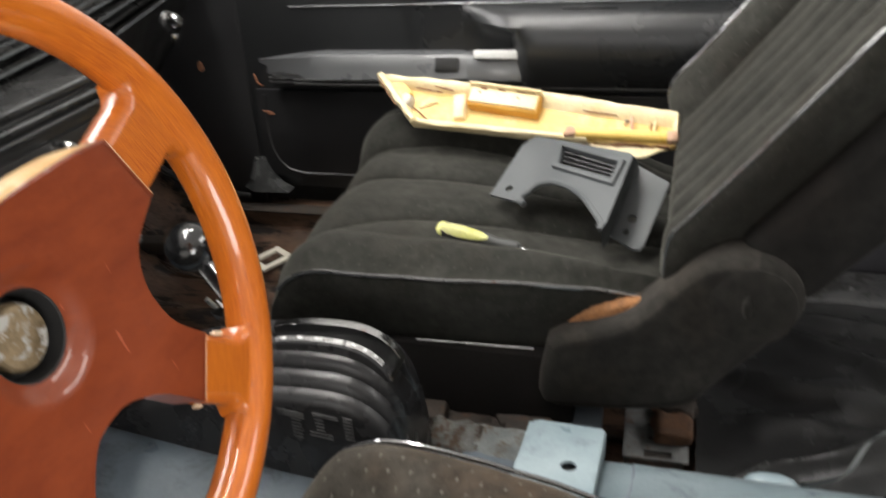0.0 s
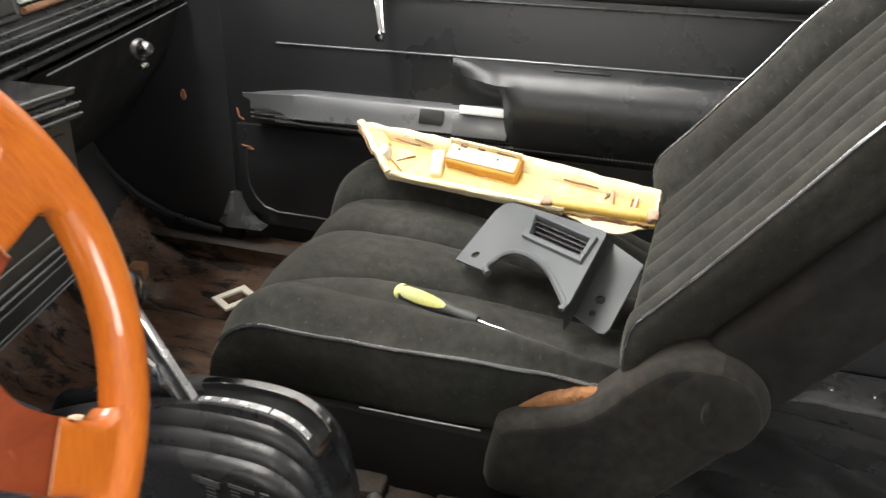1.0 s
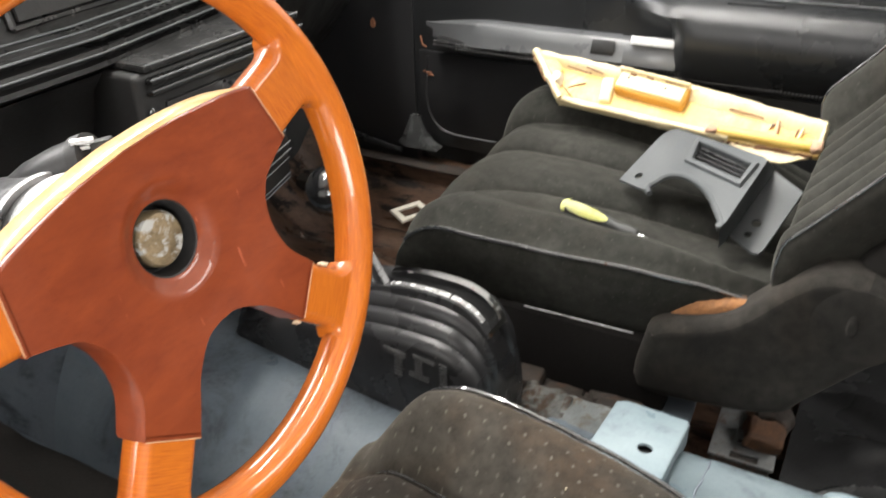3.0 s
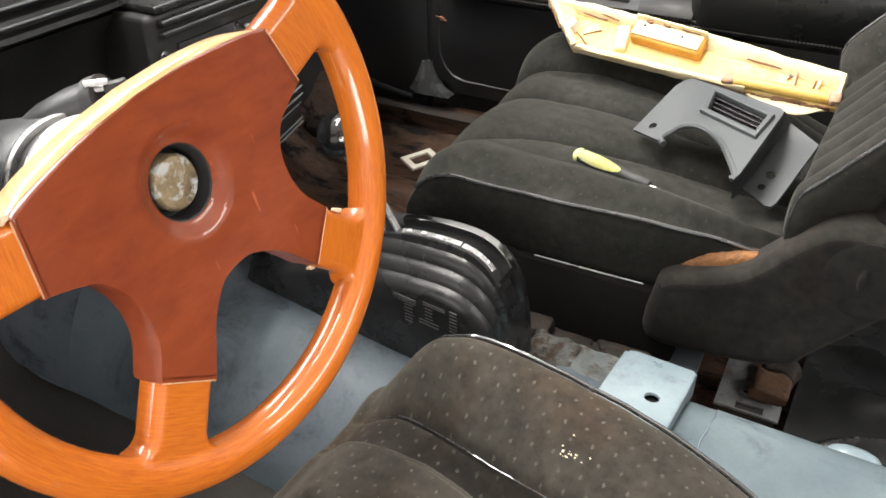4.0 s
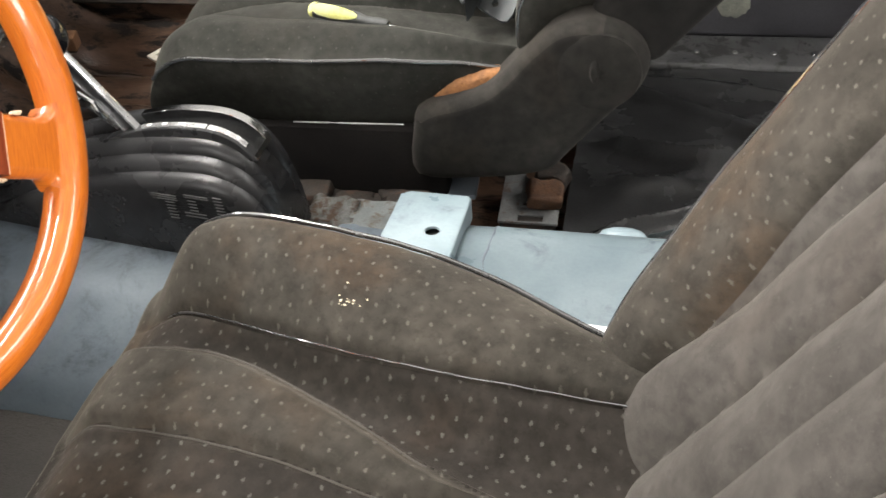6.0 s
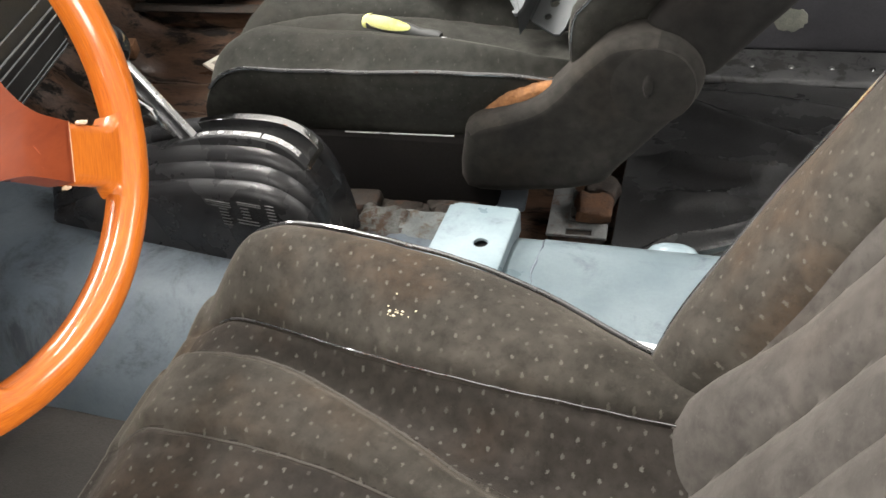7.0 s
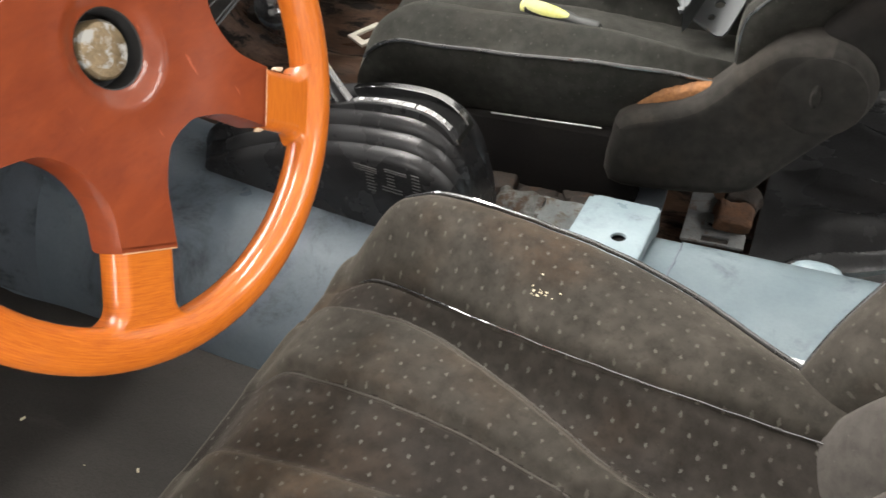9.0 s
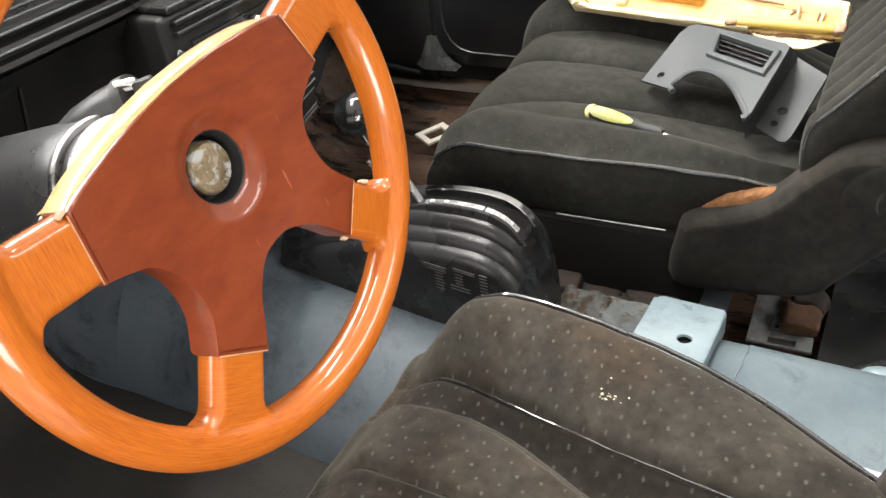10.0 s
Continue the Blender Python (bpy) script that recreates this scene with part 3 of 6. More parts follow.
# ---- passenger door ----
def passenger_door():
    d = thing("passenger_door", (0.1, DOOR_Y, 0.12), "closed black vinyl passenger door with armrest and map pocket", "door")
    part("panel", boxed((1.25, 0.03, 0.50), pose(-0.015, DOOR_Y + 0.021, 0.385), 0.004, 2), VINYL, d)
    part("lower_panel", boxed((1.20, 0.012, 0.17), pose(-0.02, DOOR_Y + 0.003, 0.245), 0.003), KICK, d, "black carpeted lower door panel")
    part("kick_edge", tube([(-0.60, DOOR_Y - 0.002, 0.32), (-0.606, DOOR_Y - 0.002, 0.25), (-0.602, DOOR_Y - 0.002, 0.215), (-0.590, DOOR_Y - 0.002, 0.190), (-0.572, DOOR_Y - 0.002, 0.174), (-0.545, DOOR_Y - 0.002, 0.167), (-0.40, DOOR_Y - 0.002, 0.166), (0.5, DOOR_Y - 0.002, 0.166)], 0.0035, 6), KICK, d)
    for z, r in ((0.3500, 0.0030), (0.3575, 0.0030)):
        part("rail", tube([(-0.575, DOOR_Y - 0.020, z), (-0.42, DOOR_Y - 0.028, z), (0.58, DOOR_Y - 0.030, z)], r, 6), BLACK, d, "black beaded trim rail")
    # fine stitches along both rails
    bm = bmesh.new()
    for k in range(190):
        x = -0.52 + k * 0.0058
        for z in (0.3500, 0.3575):
            box(bm, (0.0030, 0.002, 0.0026), pose(x, DOOR_Y - 0.0325, z + 0.001, 0, 35))
    part("beading", bm, STITCH, d, "fine grey beaded stitch")
    part("rail_back", boxed((1.15, 0.026, 0.022), pose(0.005, DOOR_Y - 0.010, 0.352), 0.004), DEEP, d)
    # map pocket: a sloping satin face that runs out thin towards the hinge side
    rows = []
    for i in range(41):
        f = i / 40
        x = -0.605 + 0.492 * f
        swell = ease(0.0, 0.30, f)
        lo, hi = 0.3535 + 0.010 * f, 0.3880 + 0.012 * swell + 0.002 * f + 0.006 * ease(0.8, 1.0, f)
        y0, y1 = DOOR_Y + 0.007 - 0.043 * swell, DOOR_Y + 0.007 - 0.027 * swell
        rnd = 0.0035
        rows.append([(x, DOOR_Y + 0.008, lo), (x, y0 + 0.004, lo), (x, y0, lo + rnd), (x, y0 + (y1 - y0) * 0.5, (lo + hi) / 2), (x, y1 - 0.002, hi - rnd), (x, y1 + 0.003, hi), (x, DOOR_Y + 0.008, hi + 0.001)])
    pocket = part("map_pocket", loft(rows), SATIN, d, "satin black map pocket with a square slot")
    tilt = math.degrees(math.atan2(0.014, 0.046))
    slot = [(-0.0195, -0.0105), (-0.0180, -0.0120), (0.0190, -0.0120), (0.0205, -0.0105), (0.0215, 0.0105), (0.0200, 0.0120), (-0.0170, 0.0120), (-0.0185, 0.0105)]
    part("pocket_slot", plate(slot, [], 0.0016, pose(-0.241, DOOR_Y - 0.0285, 0.3865, 90 - tilt), 0.0003), DEEP, pocket, "black square slot")
    part("pocket_end", boxed((0.090, 0.0025, 0.036), pose(-0.158, DOOR_Y - 0.0325, 0.3800, -tilt), 0.001), SATIN, pocket, "satin catch plate")
    # white colour stands in for the lamp reflected in the chrome
    part("chrome_lip", boxed((0.073, 0.010, 0.014), pose(-0.155, DOOR_Y - 0.0315, 0.4050, -tilt), 0.002), WHITE, d, "chrome lip of the pocket with a painted white reflection")
    # armrest with a slanted nose
    rows = []
    for i in range(49):
        x = -0.215 + 0.80 * i / 48
        g = ease(-0.225, -0.115, x)
        sec = [(0.0, 0.479), (0.25, 0.478), (0.5, 0.4735), (0.72, 0.465), (0.88, 0.453), (0.97, 0.438), (1.0, 0.420), (0.96, 0.400), (0.84, 0.382), (0.70, 0.366), (0.60, 0.354), (0.55, 0.350), (0.0, 0.350), (-0.15, 0.40)]
        late = ease(-0.135, -0.105, x)
        rows.append([(x, DOOR_Y + 0.004 - (0.005 + 0.060 * (g + (late - g) * ease(0.452, 0.430, z))) * a, z) for a, z in sec])
    part("armrest", loft(rows), VINYL, d, "moulded black vinyl armrest")
    part("finger_grip", boxed((0.085, 0.016, 0.004), pose(-0.005, DOOR_Y - 0.016, 0.4775, 10), 0.0018), VINYL, d)
    part("trim_line", tube([(-0.53, DOOR_Y + 0.005, 0.477), (-0.2, DOOR_Y + 0.004, 0.480), (0.58, DOOR_Y + 0.004, 0.484)], 0.0016, 6), POCKET, d)
    part("upper_roll", boxed((1.22, 0.03, 0.030), pose(-0.02, DOOR_Y + 0.012, 0.592, 10), 0.010, 3), VINYL, d, "padded upper door roll")
    part("trim_line", tube([(-0.58, DOOR_Y + 0.004, 0.566), (0.58, DOOR_Y + 0.004, 0.568)], 0.0025, 6), BLACK, d)
    part("upper_panel", boxed((1.22, 0.03, 0.06), pose(-0.02, DOOR_Y + 0.02, 0.625), 0.012, 3), VINYL, d)
    rows = []
    for k in range(7):
        f = k / 6
        x0, x1, z = -0.672 + 0.032 * f ** 0.7, -0.572 - 0.050 * f ** 0.5, 0.135 + 0.062 * f
        rows.append([(x0, 1.440, z), (x0 + 0.3 * (x1 - x0), 1.420 + 0.016 * f, z), (x1, 1.424 + 0.014 * f, z), (x1, 1.452, z), (x0, 1.452, z)])
    part("corner_trim", loft(rows), plain("worn_glossy_vinyl", (0.035, 0.036, 0.036), (0.08, 0.082, 0.082), 0.25, scale=30, bump=0.4), d, "worn glossy corner trim")
    for x, z, l, a in ((-0.612, 0.352, 0.014, 75), (-0.606, 0.341, 0.012, 35), (-0.600, 0.289, 0.020, 6), (-0.592, 0.2845, 0.014, 2)):
        part("rust_chip", roughed(boxed((l, 0.003, 0.0036), pose(x, DOOR_Y - 0.004, z, 0, a), 0.0008, 1), 0.0012, 150), CHIP, d, "orange chipped rusty edge")
    # window crank
    crank = part("window_crank", lathe([(0, 0.016), (0.016, 0.016), (0.021, 0.010), (0.023, 0.0), (0, 0.0)], pose(-0.336, DOOR_Y + 0.008, 0.588, 90), 20), CHROME, d, "chrome window crank")
    part("crank_arm", tube([(-0.336, DOOR_Y - 0.008, 0.586), (-0.330, DOOR_Y - 0.022, 0.560), (-0.322, DOOR_Y - 0.034, 0.530), (-0.319, DOOR_Y - 0.037, 0.516)], [0.0105, 0.0090, 0.0078, 0.0075], 12, flat=0.55), CHROME, crank)
    part("crank_knob", lathe([(0, 0.020), (0.006, 0.019), (0.0085, 0.013), (0.007, 0.005), (0.005, 0), (0, 0)], pose(-0.3185, DOOR_Y - 0.037, 0.512, 90), 16), CHROME, crank)


passenger_door()


# ---- dashboard ----
def dash_x(y):
    """The dash edge runs straight, swept forward to the passenger side."""
    bend = [(-0.05, -0.455), (0.60, -0.462), (0.85, -0.504), (0.95, -0.534), (1.46, -0.691)]
    for (a, p), (b, q) in zip(bend, bend[1:]):
        if y <= b:
            return p + (q - p) * (y - a) / (b - a)
    return -0.691


def dashboard():
    d = thing("dashboard", (-0.6, 0.7, 0.3), "long black dashboard with ridged lower edge and empty recesses", "dashboard")

    def along(profile, y0, y1, n=40):
        return sweep(profile, lambda f, sec: [(dash_x(y0 + (y1 - y0) * f) + a, y0 + (y1 - y0) * f, z) for a, z in sec], n)
    main = [(-0.25, 0.50), (-0.06, 0.538), (-0.014, 0.542), (-0.006, 0.547), (-0.008, 0.5515), (-0.016, 0.5535), (-0.017, 0.557), (-0.007, 0.5600), (-0.009, 0.565), (-0.022, 0.567), (-0.022, 0.570), (-0.012, 0.573), (-0.014, 0.579), (-0.040, 0.583)]
    part("lower_edge", thicken(along(main, -0.05, 1.44), 0.004), DASH, d, "ridged black lower dash edge")
    up = [(-0.038, 0.581), (-0.048, 0.592), (-0.062, 0.655), (-0.050, 0.668), (-0.040, 0.690), (-0.070, 0.712), (-0.30, 0.735), (-0.58, 0.73)]
    part("upper_panel", thicken(along(up, -0.05, 1.44), 0.005), DASH, d, "black dash face and pad")
    part("lower_skin", thicken(along([(-0.006, 0.541), (-0.020, 0.525), (-0.06, 0.44), (-0.15, 0.33), (-0.32, 0.26), (-0.52, 0.24)], 0.90, 1.44), 0.004), DARK, d)
    part("knee_panel", thicken(along([(-0.012, 0.541), (-0.030, 0.52), (-0.055, 0.44), (-0.095, 0.34), (-0.16, 0.30), (-0.30, 0.28)], -0.05, 0.60), 0.004), DARK, d, "black knee panel under the dash")
    for y in (0.10, 0.47):
        part("panel_seam", tube([(dash_x(y) - 0.028, y, 0.52), (dash_x(y) - 0.0525, y, 0.44), (dash_x(y) - 0.092, y, 0.345)], 0.0016, 6), BLACK, d)
    # grey bead: the highlight line of the lower lip put into colour
    part("trim_bead", tube([(dash_x(0.92 + 0.5 * k / 20) + 0.003, 0.92 + 0.5 * k / 20, 0.5385) for k in range(21)], 0.0012, 6), GREY, d)
    for y0, y1 in ((0.30, 0.50), (0.54, 0.70), (0.73, 0.84), (0.865, 0.955)):
        frame_bm = bmesh.new()
        z0, z1 = 0.594, 0.648
        for a, b in (((y0, z0), (y1, z0)), ((y1, z0), (y1, z1)), ((y1, z1), (y0, z1)), ((y0, z1), (y0, z0))):
            q = [(dash_x(y) - 0.044 - 0.22 * (z - 0.59), y, z) for y, z in (a, b)]
            tube(q, 0.0035, 6, bm=frame_bm)
        recess = part("recess_frame", frame_bm, DASH, d)
        part("recess_back", boxed((0.004, y1 - y0 - 0.01, z1 - z0 - 0.01), pose(dash_x((y0 + y1) / 2) - 0.052, (y0 + y1) / 2, (z0 + z1) / 2, 0, -11, math.degrees(math.atan((dash_x(y1) - dash_x(y0)) / (y1 - y0))) * -1)), DARK, recess)
    # grey beads put the bright lines along the ridges into colour
    for a, z, r in ((-0.0065, 0.5605, 0.0011), (-0.0115, 0.5745, 0.0013), (-0.024, 0.5805, 0.0010), (-0.038, 0.584, 0.0012)):
        part("ridge_bead", tube([(dash_x(-0.04 + 1.47 * k / 30) + a, -0.04 + 1.47 * k / 30, z) for k in range(31)], r, 6), GREY, d, "grey bead painting the bright line of a dash ridge")
    strip = tube([(dash_x(y) - 0.046, y, 0.609) for y in (0.965, 1.1, 1.25, 1.40)], 0.0032, 8)
    part("bright_strip", strip, WHITE, d, "bright pale trim strip")
    strip = tube([(dash_x(y) - 0.043, y, 0.5985) for y in (0.965, 1.1, 1.25, 1.40)], 0.0044, 8)
    part("wood_strip", strip, BROWN_EDGE, d, "faded brown trim strip")


def under_dash_unit():
    u = thing("under_dash_unit", (-0.49, 0.74, 0.45), "black box unit hung under the dash with stepped lip", "heater unit")
    part("body", boxed((0.10, 0.250, 0.095), pose(-0.487, 0.728, 0.492), 0.006, 3), DEEP, u)
    part("top_lip", boxed((0.085, 0.245, 0.008), pose(-0.476, 0.738, 0.544), 0.003), DASH, u)
    part("front_lip", boxed((0.012, 0.24, 0.006), pose(-0.434, 0.738, 0.531), 0.002), DASH, u)
    part("front_lip", boxed((0.010, 0.24, 0.005), pose(-0.433, 0.738, 0.520), 0.002), BLACK_GRAIN, u)
    # grey beads: the highlights of the lip edges put into colour
    for x, z in ((-0.4335, 0.5475), (-0.428, 0.5335), (-0.428, 0.5225)):
        part("edge_bead", tube([(x, 0.617, z), (x, 0.859, z)], 0.0011, 6), POCKET, u, "grey bead painting the bright edge of the lip")
    part("face", boxed((0.006, 0.20, 0.045), pose(-0.4365, 0.738, 0.483), 0.002), DEEP, u)
    for y in (0.621, 0.726):
        k = part("knob", lathe([(0, 0.020), (0.006, 0.020), (0.008, 0.016), (0.0065, 0.006), (0.0085, 0.0), (0, 0)], pose(-0.434, y, 0.497, 0, 90), 16), CHROME, u, "small chrome knob")


def heater_console():
    """Lower box under the dash unit, with fine ridges along its front edge."""
    c = thing("heater_console", (-0.47, 0.76, 0.34), "black heater console under the dash with fine ridged lower edge", "heater console")

    def run(x, z, y0=0.612, y1=0.852, n=8):
        z -= 0.016 * ease(0.440, 0.415, z)
        return [(x - 0.25 * (y0 + (y1 - y0) * k / n - 0.73), y0 + (y1 - y0) * k / n, z) for k in range(n + 1)]
    section = [(-0.10, 0.444), (-0.446, 0.444), (-0.440, 0.418), (-0.434, 0.402), (-0.432, 0.386), (-0.437, 0.376), (-0.436, 0.346), (-0.446, 0.336), (-0.50, 0.330), (-0.56, 0.335)]
    rows = [[Vector(p) for p in run(x if x < -0.2 else -0.56, z)] for x, z in section]
    part("body", loft([[row[k] for row in rows] for k in range(9)]), DEEP, c)
    for x, z, r in ((-0.4355, 0.412, 0.0012), (-0.4305, 0.398, 0.0014), (-0.4300, 0.388, 0.0012), (-0.4345, 0.3745, 0.0010), (-0.4345, 0.3535, 0.0009), (-0.4350, 0.3475, 0.0009)):
        part("ridge", tube(run(x, z), r, 6), POCKET, c, "thin grey ridge")


def vent_pull():
    v = thing("vent_pull", (-0.53, 1.085, 0.52), "round chrome vent pull under the dash", "knob")
    m = pose(-0.535, 1.098, 0.533, 0, 80, -10) @ Matrix.Diagonal((0.8, 0.8, 0.9, 1))
    part("bezel", lathe([(0.0, 0.0), (0.017, 0.0), (0.018, 0.005), (0.014, 0.010), (0.012, 0.006), (0, 0.006)], m, 24), BLACK, v)
    part("chrome_knob", lathe([(0, 0.026), (0.008, 0.025), (0.0125, 0.019), (0.0125, 0.013), (0.006, 0.008), (0.005, 0.004), (0, 0.004)], m, 24), CHROME, v)
    part("lower_tab", boxed((0.006, 0.016, 0.010), pose(-0.527, 1.096, 0.512, 0, 20), 0.003), CHROME, v)


dashboard()
under_dash_unit()
heater_console()
vent_pull()


# ---- steering wheel and column ----
WHEEL_C, WHEEL_N = Vector((-0.1403, 0.3599, 0.5455)), Vector((1.0, -0.0086, 0.2474)).normalized()
WHEEL_TURN = 10.0


def wheel_frame():
    up = WHEEL_N.cross(Vector((0, 1, 0))).normalized()
    right = up.cross(WHEEL_N)
    m = Matrix((right, up, WHEEL_N)).transposed().to_4x4()
    return Matrix.Translation(WHEEL_C) @ m @ pose(0, 0, 0, 0, 0, WHEEL_TURN)


def steering_wheel():
    m = wheel_frame()
    w = thing("steering_wheel", tuple(WHEEL_C), "orange lacquered wood steering wheel with red-brown centre", "steering wheel")
    big, thin = 0.1682, 0.0140
    # rim with uv along the grain
    bm = bmesh.new()
    layer = bm.loops.layers.uv.new("UVMap")
    n, s = 128, 20
    ring = []
    for i in range(n):
        a = 2 * math.pi * i / n
        row = []
        for k in range(s):
            b = 2 * math.pi * k / s
            r = big + thin * 0.98 * math.cos(b)
            row.append(bm.verts.new(m @ Vector((r * math.cos(a), r * math.sin(a), thin * 1.08 * math.sin(b)))))
        ring.append(row)
    for i in range(n):
        for k in range(s):
            f = bm.faces.new((ring[i][k], ring[(i + 1) % n][k], ring[(i + 1) % n][(k + 1) % s], ring[i][(k + 1) % s]))
            for loop, (a, b) in zip(f.loops, ((i, k), (i + 1, k), (i + 1, k + 1), (i, k + 1))):
                loop[layer].uv = (a * 2 * math.pi * big / n, b * 2 * math.pi * thin / s)
    part("rim", bm, WOOD_RIM, w, "orange varnished wooden rim")
    # spoke ends: wooden webs that start at the pad's joints and flare into the rim
    def web(p, q):
        p, q = Vector(p), Vector(q)
        mid, half0 = (p + q) / 2, (p - q).length / 2
        side = (p - q).normalized()
        way = Vector((side.y, -side.x))
        if way.dot(mid) < 0:
            way, side = -way, -side
        span_ = -mid.dot(way) + math.sqrt(max(0, mid.dot(way) ** 2 - mid.length_squared + big ** 2))
        inner = span_ - thin - 0.001
        sec = [(-1 + 2 * k / 28, 1) for k in range(29)] + [(-1 + 2 * k / 28, -1) for k in range(27, 0, -1)]
        rows = []
        for i in range(37):
            d = span_ * i / 36
            # sides sweep out in a fillet to the rim
            near = min(1.0, max(0.0, 1 - (inner - d) / 0.012))
            half = half0 + 0.0008 + 0.010 * (1 - math.sqrt(1 - near ** 2 * 0.995))
            row = []
            for a, sg in sec:
                q = mid + way * d + side * half * a
                if q.length > big:
                    q = q.normalized() * big
                edge = min(1.0, half * (1 - abs(a)) / 0.0075)
                z = sg * 0.0122 * math.sqrt(max(0.0, 1 - (1 - edge) ** 2)) - 0.0034
                # the face rises softly to the crest of the rim
                crest = thin * 1.08 * math.sqrt(max(0.0, 1 - ((big - q.length) / thin) ** 2)) if big - q.length < thin else 0.0
                if sg > 0:
                    k_ = 0.0045
                    h_ = max(0.0, k_ - abs(z - crest)) / k_
                    z = max(z, crest * 0.985) + (h_ * h_ * k_ * 0.25 if crest else 0.0)
                    z = min(z, 0.0150)
                else:
                    z = min(z, -crest * 0.97)
                row.append(m @ Vector((*q, z)))
            rows.append(row)
        bm = loft(rows)
        layer_, back_ = bm.loops.layers.uv.new("UVMap"), m.inverted()
        for face in bm.faces:
            for loop in face.loops:
                at = (back_ @ loop.vert.co).to_2d() - mid
                loop[layer_].uv = (at.dot(side), at.dot(way))
        part("spoke", bm, WOOD_RIM, w, "orange varnished wooden spoke end")
    seam_tone = plain("pale_joint_line", (0.42, 0.20, 0.10), (0.62, 0.36, 0.20), 0.4, scale=80, bump=0.1)
    A, B, C, D = (0.102, 0.0545), (0.111, 0.012), (0.0862, -0.0727), (0.0556, -0.1002)
    for sg in (1, -1):
        web((A[0] * sg, A[1]), (B[0] * sg, B[1]))
        web((C[0] * sg, C[1]), (D[0] * sg, D[1]))
        for p, q in ((A, B), (C, D)):
            p, q = Vector((p[0] * sg, p[1])), Vector((q[0] * sg, q[1]))
            mid, d = (p + q) / 2, q - p
            part("joint_line", boxed((d.length * 0.96, 0.0009, 0.0012), m @ pose(mid.x, mid.y, 0.0089, 0, 0, math.degrees(math.atan2(d.y, d.x))), 0.0003, 1), seam_tone, w, "pale worn joint line")

    # centre pad: straight joints, curved free edges
    def bow(points, n):
        pts = [Vector(p) for p in points]
        ext = [2 * pts[0] - pts[1]] + pts + [2 * pts[-1] - pts[-2]]
        out = []
        for i in range(1, len(ext) - 2):
            p0, p1, p2, p3 = ext[i - 1:i + 3]
            for k in range(n):
                t = k / n
                out.append(0.5 * ((2 * p1) + (p2 - p0) * t + (2 * p0 - 5 * p1 + 4 * p2 - p3) * t * t + (3 * p1 - p0 - 3 * p2 + p3) * t ** 3))
        return out
    crown = bow([(0.0, 0.0665), (0.04, 0.0645), (0.08, 0.0595), A], 6)
    flank = bow([B, (0.096, 0.0055), (0.0815, -0.0040), (0.0715, -0.024), (0.0725, -0.050), C], 5)
    foot = bow([D, (0.046, -0.0865), (0.034, -0.0715), (0.0150, -0.0585), (0.0, -0.0560)], 5)
    def joint(p, q):
        return [(Vector(p).lerp(Vector(q), k / 8), 0) for k in range(8)]
    half = [(p, 0.3) for p in crown] + joint(A, B) + [(p, 1) for p in flank] + joint(C, D) + [(p, 1) for p in foot]
    outline = half + [(Vector((0.0, -0.0560)), 1)] + [(Vector((-p.x, p.y)), e) for p, e in half[:0:-1]]
    # corners belong to the joints on both sides
    outline = [(p, 0 if min((p - Vector((sg * c[0], c[1]))).length for c in (A, B, C, D) for sg in (1, -1)) < 1e-4 else e) for p, e in outline]
    hub_at = Vector((0.0, 0.0068))

    def dish(q):
        r = (q - hub_at).length
        return -0.0010 + 0.0060 * ease(0.035, 0.105, r) - 0.0060 * (1 - ease(0.0225, 0.0365, r))
    bm = bmesh.new()
    rings = []
    steps = [(k / 26, 0) for k in range(26)] + [(0.945, -0.0004), (0.966, -0.0016), (0.984, -0.0040), (0.996, -0.0078)]
    for f, dz in steps + [(1.0, -0.0125), (1.0, -0.018), (0.99, -0.024), (0.96, -0.026)]:
        row = []
        for p, e in outline:
            start = hub_at + p.normalized() * 0.0235
            g = f * f * (3 - 2 * f) * 0.4 + f * 0.6
            q = start * (1 - g) + p * g
            row.append(bm.verts.new(m @ Vector((q.x, q.y, dish(q) + dz * (e if dz > -0.01 else 1) + 0.0042))))
        rings.append(row)
    for a, b in zip(rings, rings[1:]):
        for k in range(len(a)):
            bm.faces.new((a[k], a[(k + 1) % len(a)], b[(k + 1) % len(b)], b[k]))
    bmesh.ops.remove_doubles(bm, verts=bm.verts[:], dist=1e-6)
    part("centre_pad", bm, WOOD_PAD, w, "glossy red-brown centre pad with scratches")
    # wooden edge behind the crown of the pad; its lacquer highlight is painted pale
    rows = []
    for k in range(41):
        x = -0.1005 + 0.201 * k / 40
        e = [p for p in crown + [Vector(A)]]
        n_ = max(i for i in range(len(e) - 1) if e[i].x <= abs(x) + 1e-9)
        y = e[n_].y + (e[n_ + 1].y - e[n_].y) * (abs(x) - e[n_].x) / (e[n_ + 1].x - e[n_].x)
        g = max(0.1, 1 - (abs(x) / 0.103) ** 4)
        rows.append([m @ Vector((x, y + a * g, z)) for a, z in ((-0.004, 0.0035), (0.0003, 0.0036), (0.0024, 0.0020), (0.0034, -0.0020), (0.0037, -0.0080), (0.0030, -0.0160), (-0.006, -0.021))])
    part("top_rail", loft(rows), lacquered("highlit_wood", (0.72, 0.38, 0.12), (0.92, 0.66, 0.34), 40, stretch=(1, 1, 9), grain=0.3, rough=0.10), w, "wooden top edge with its highlight painted pale")
    hm = m @ pose(0.0, 0.0068, 0.0135)
    torn = plain("torn_pale_veneer", (0.48, 0.32, 0.19), (0.72, 0.56, 0.40), 0.6, scale=120, bump=0.4)
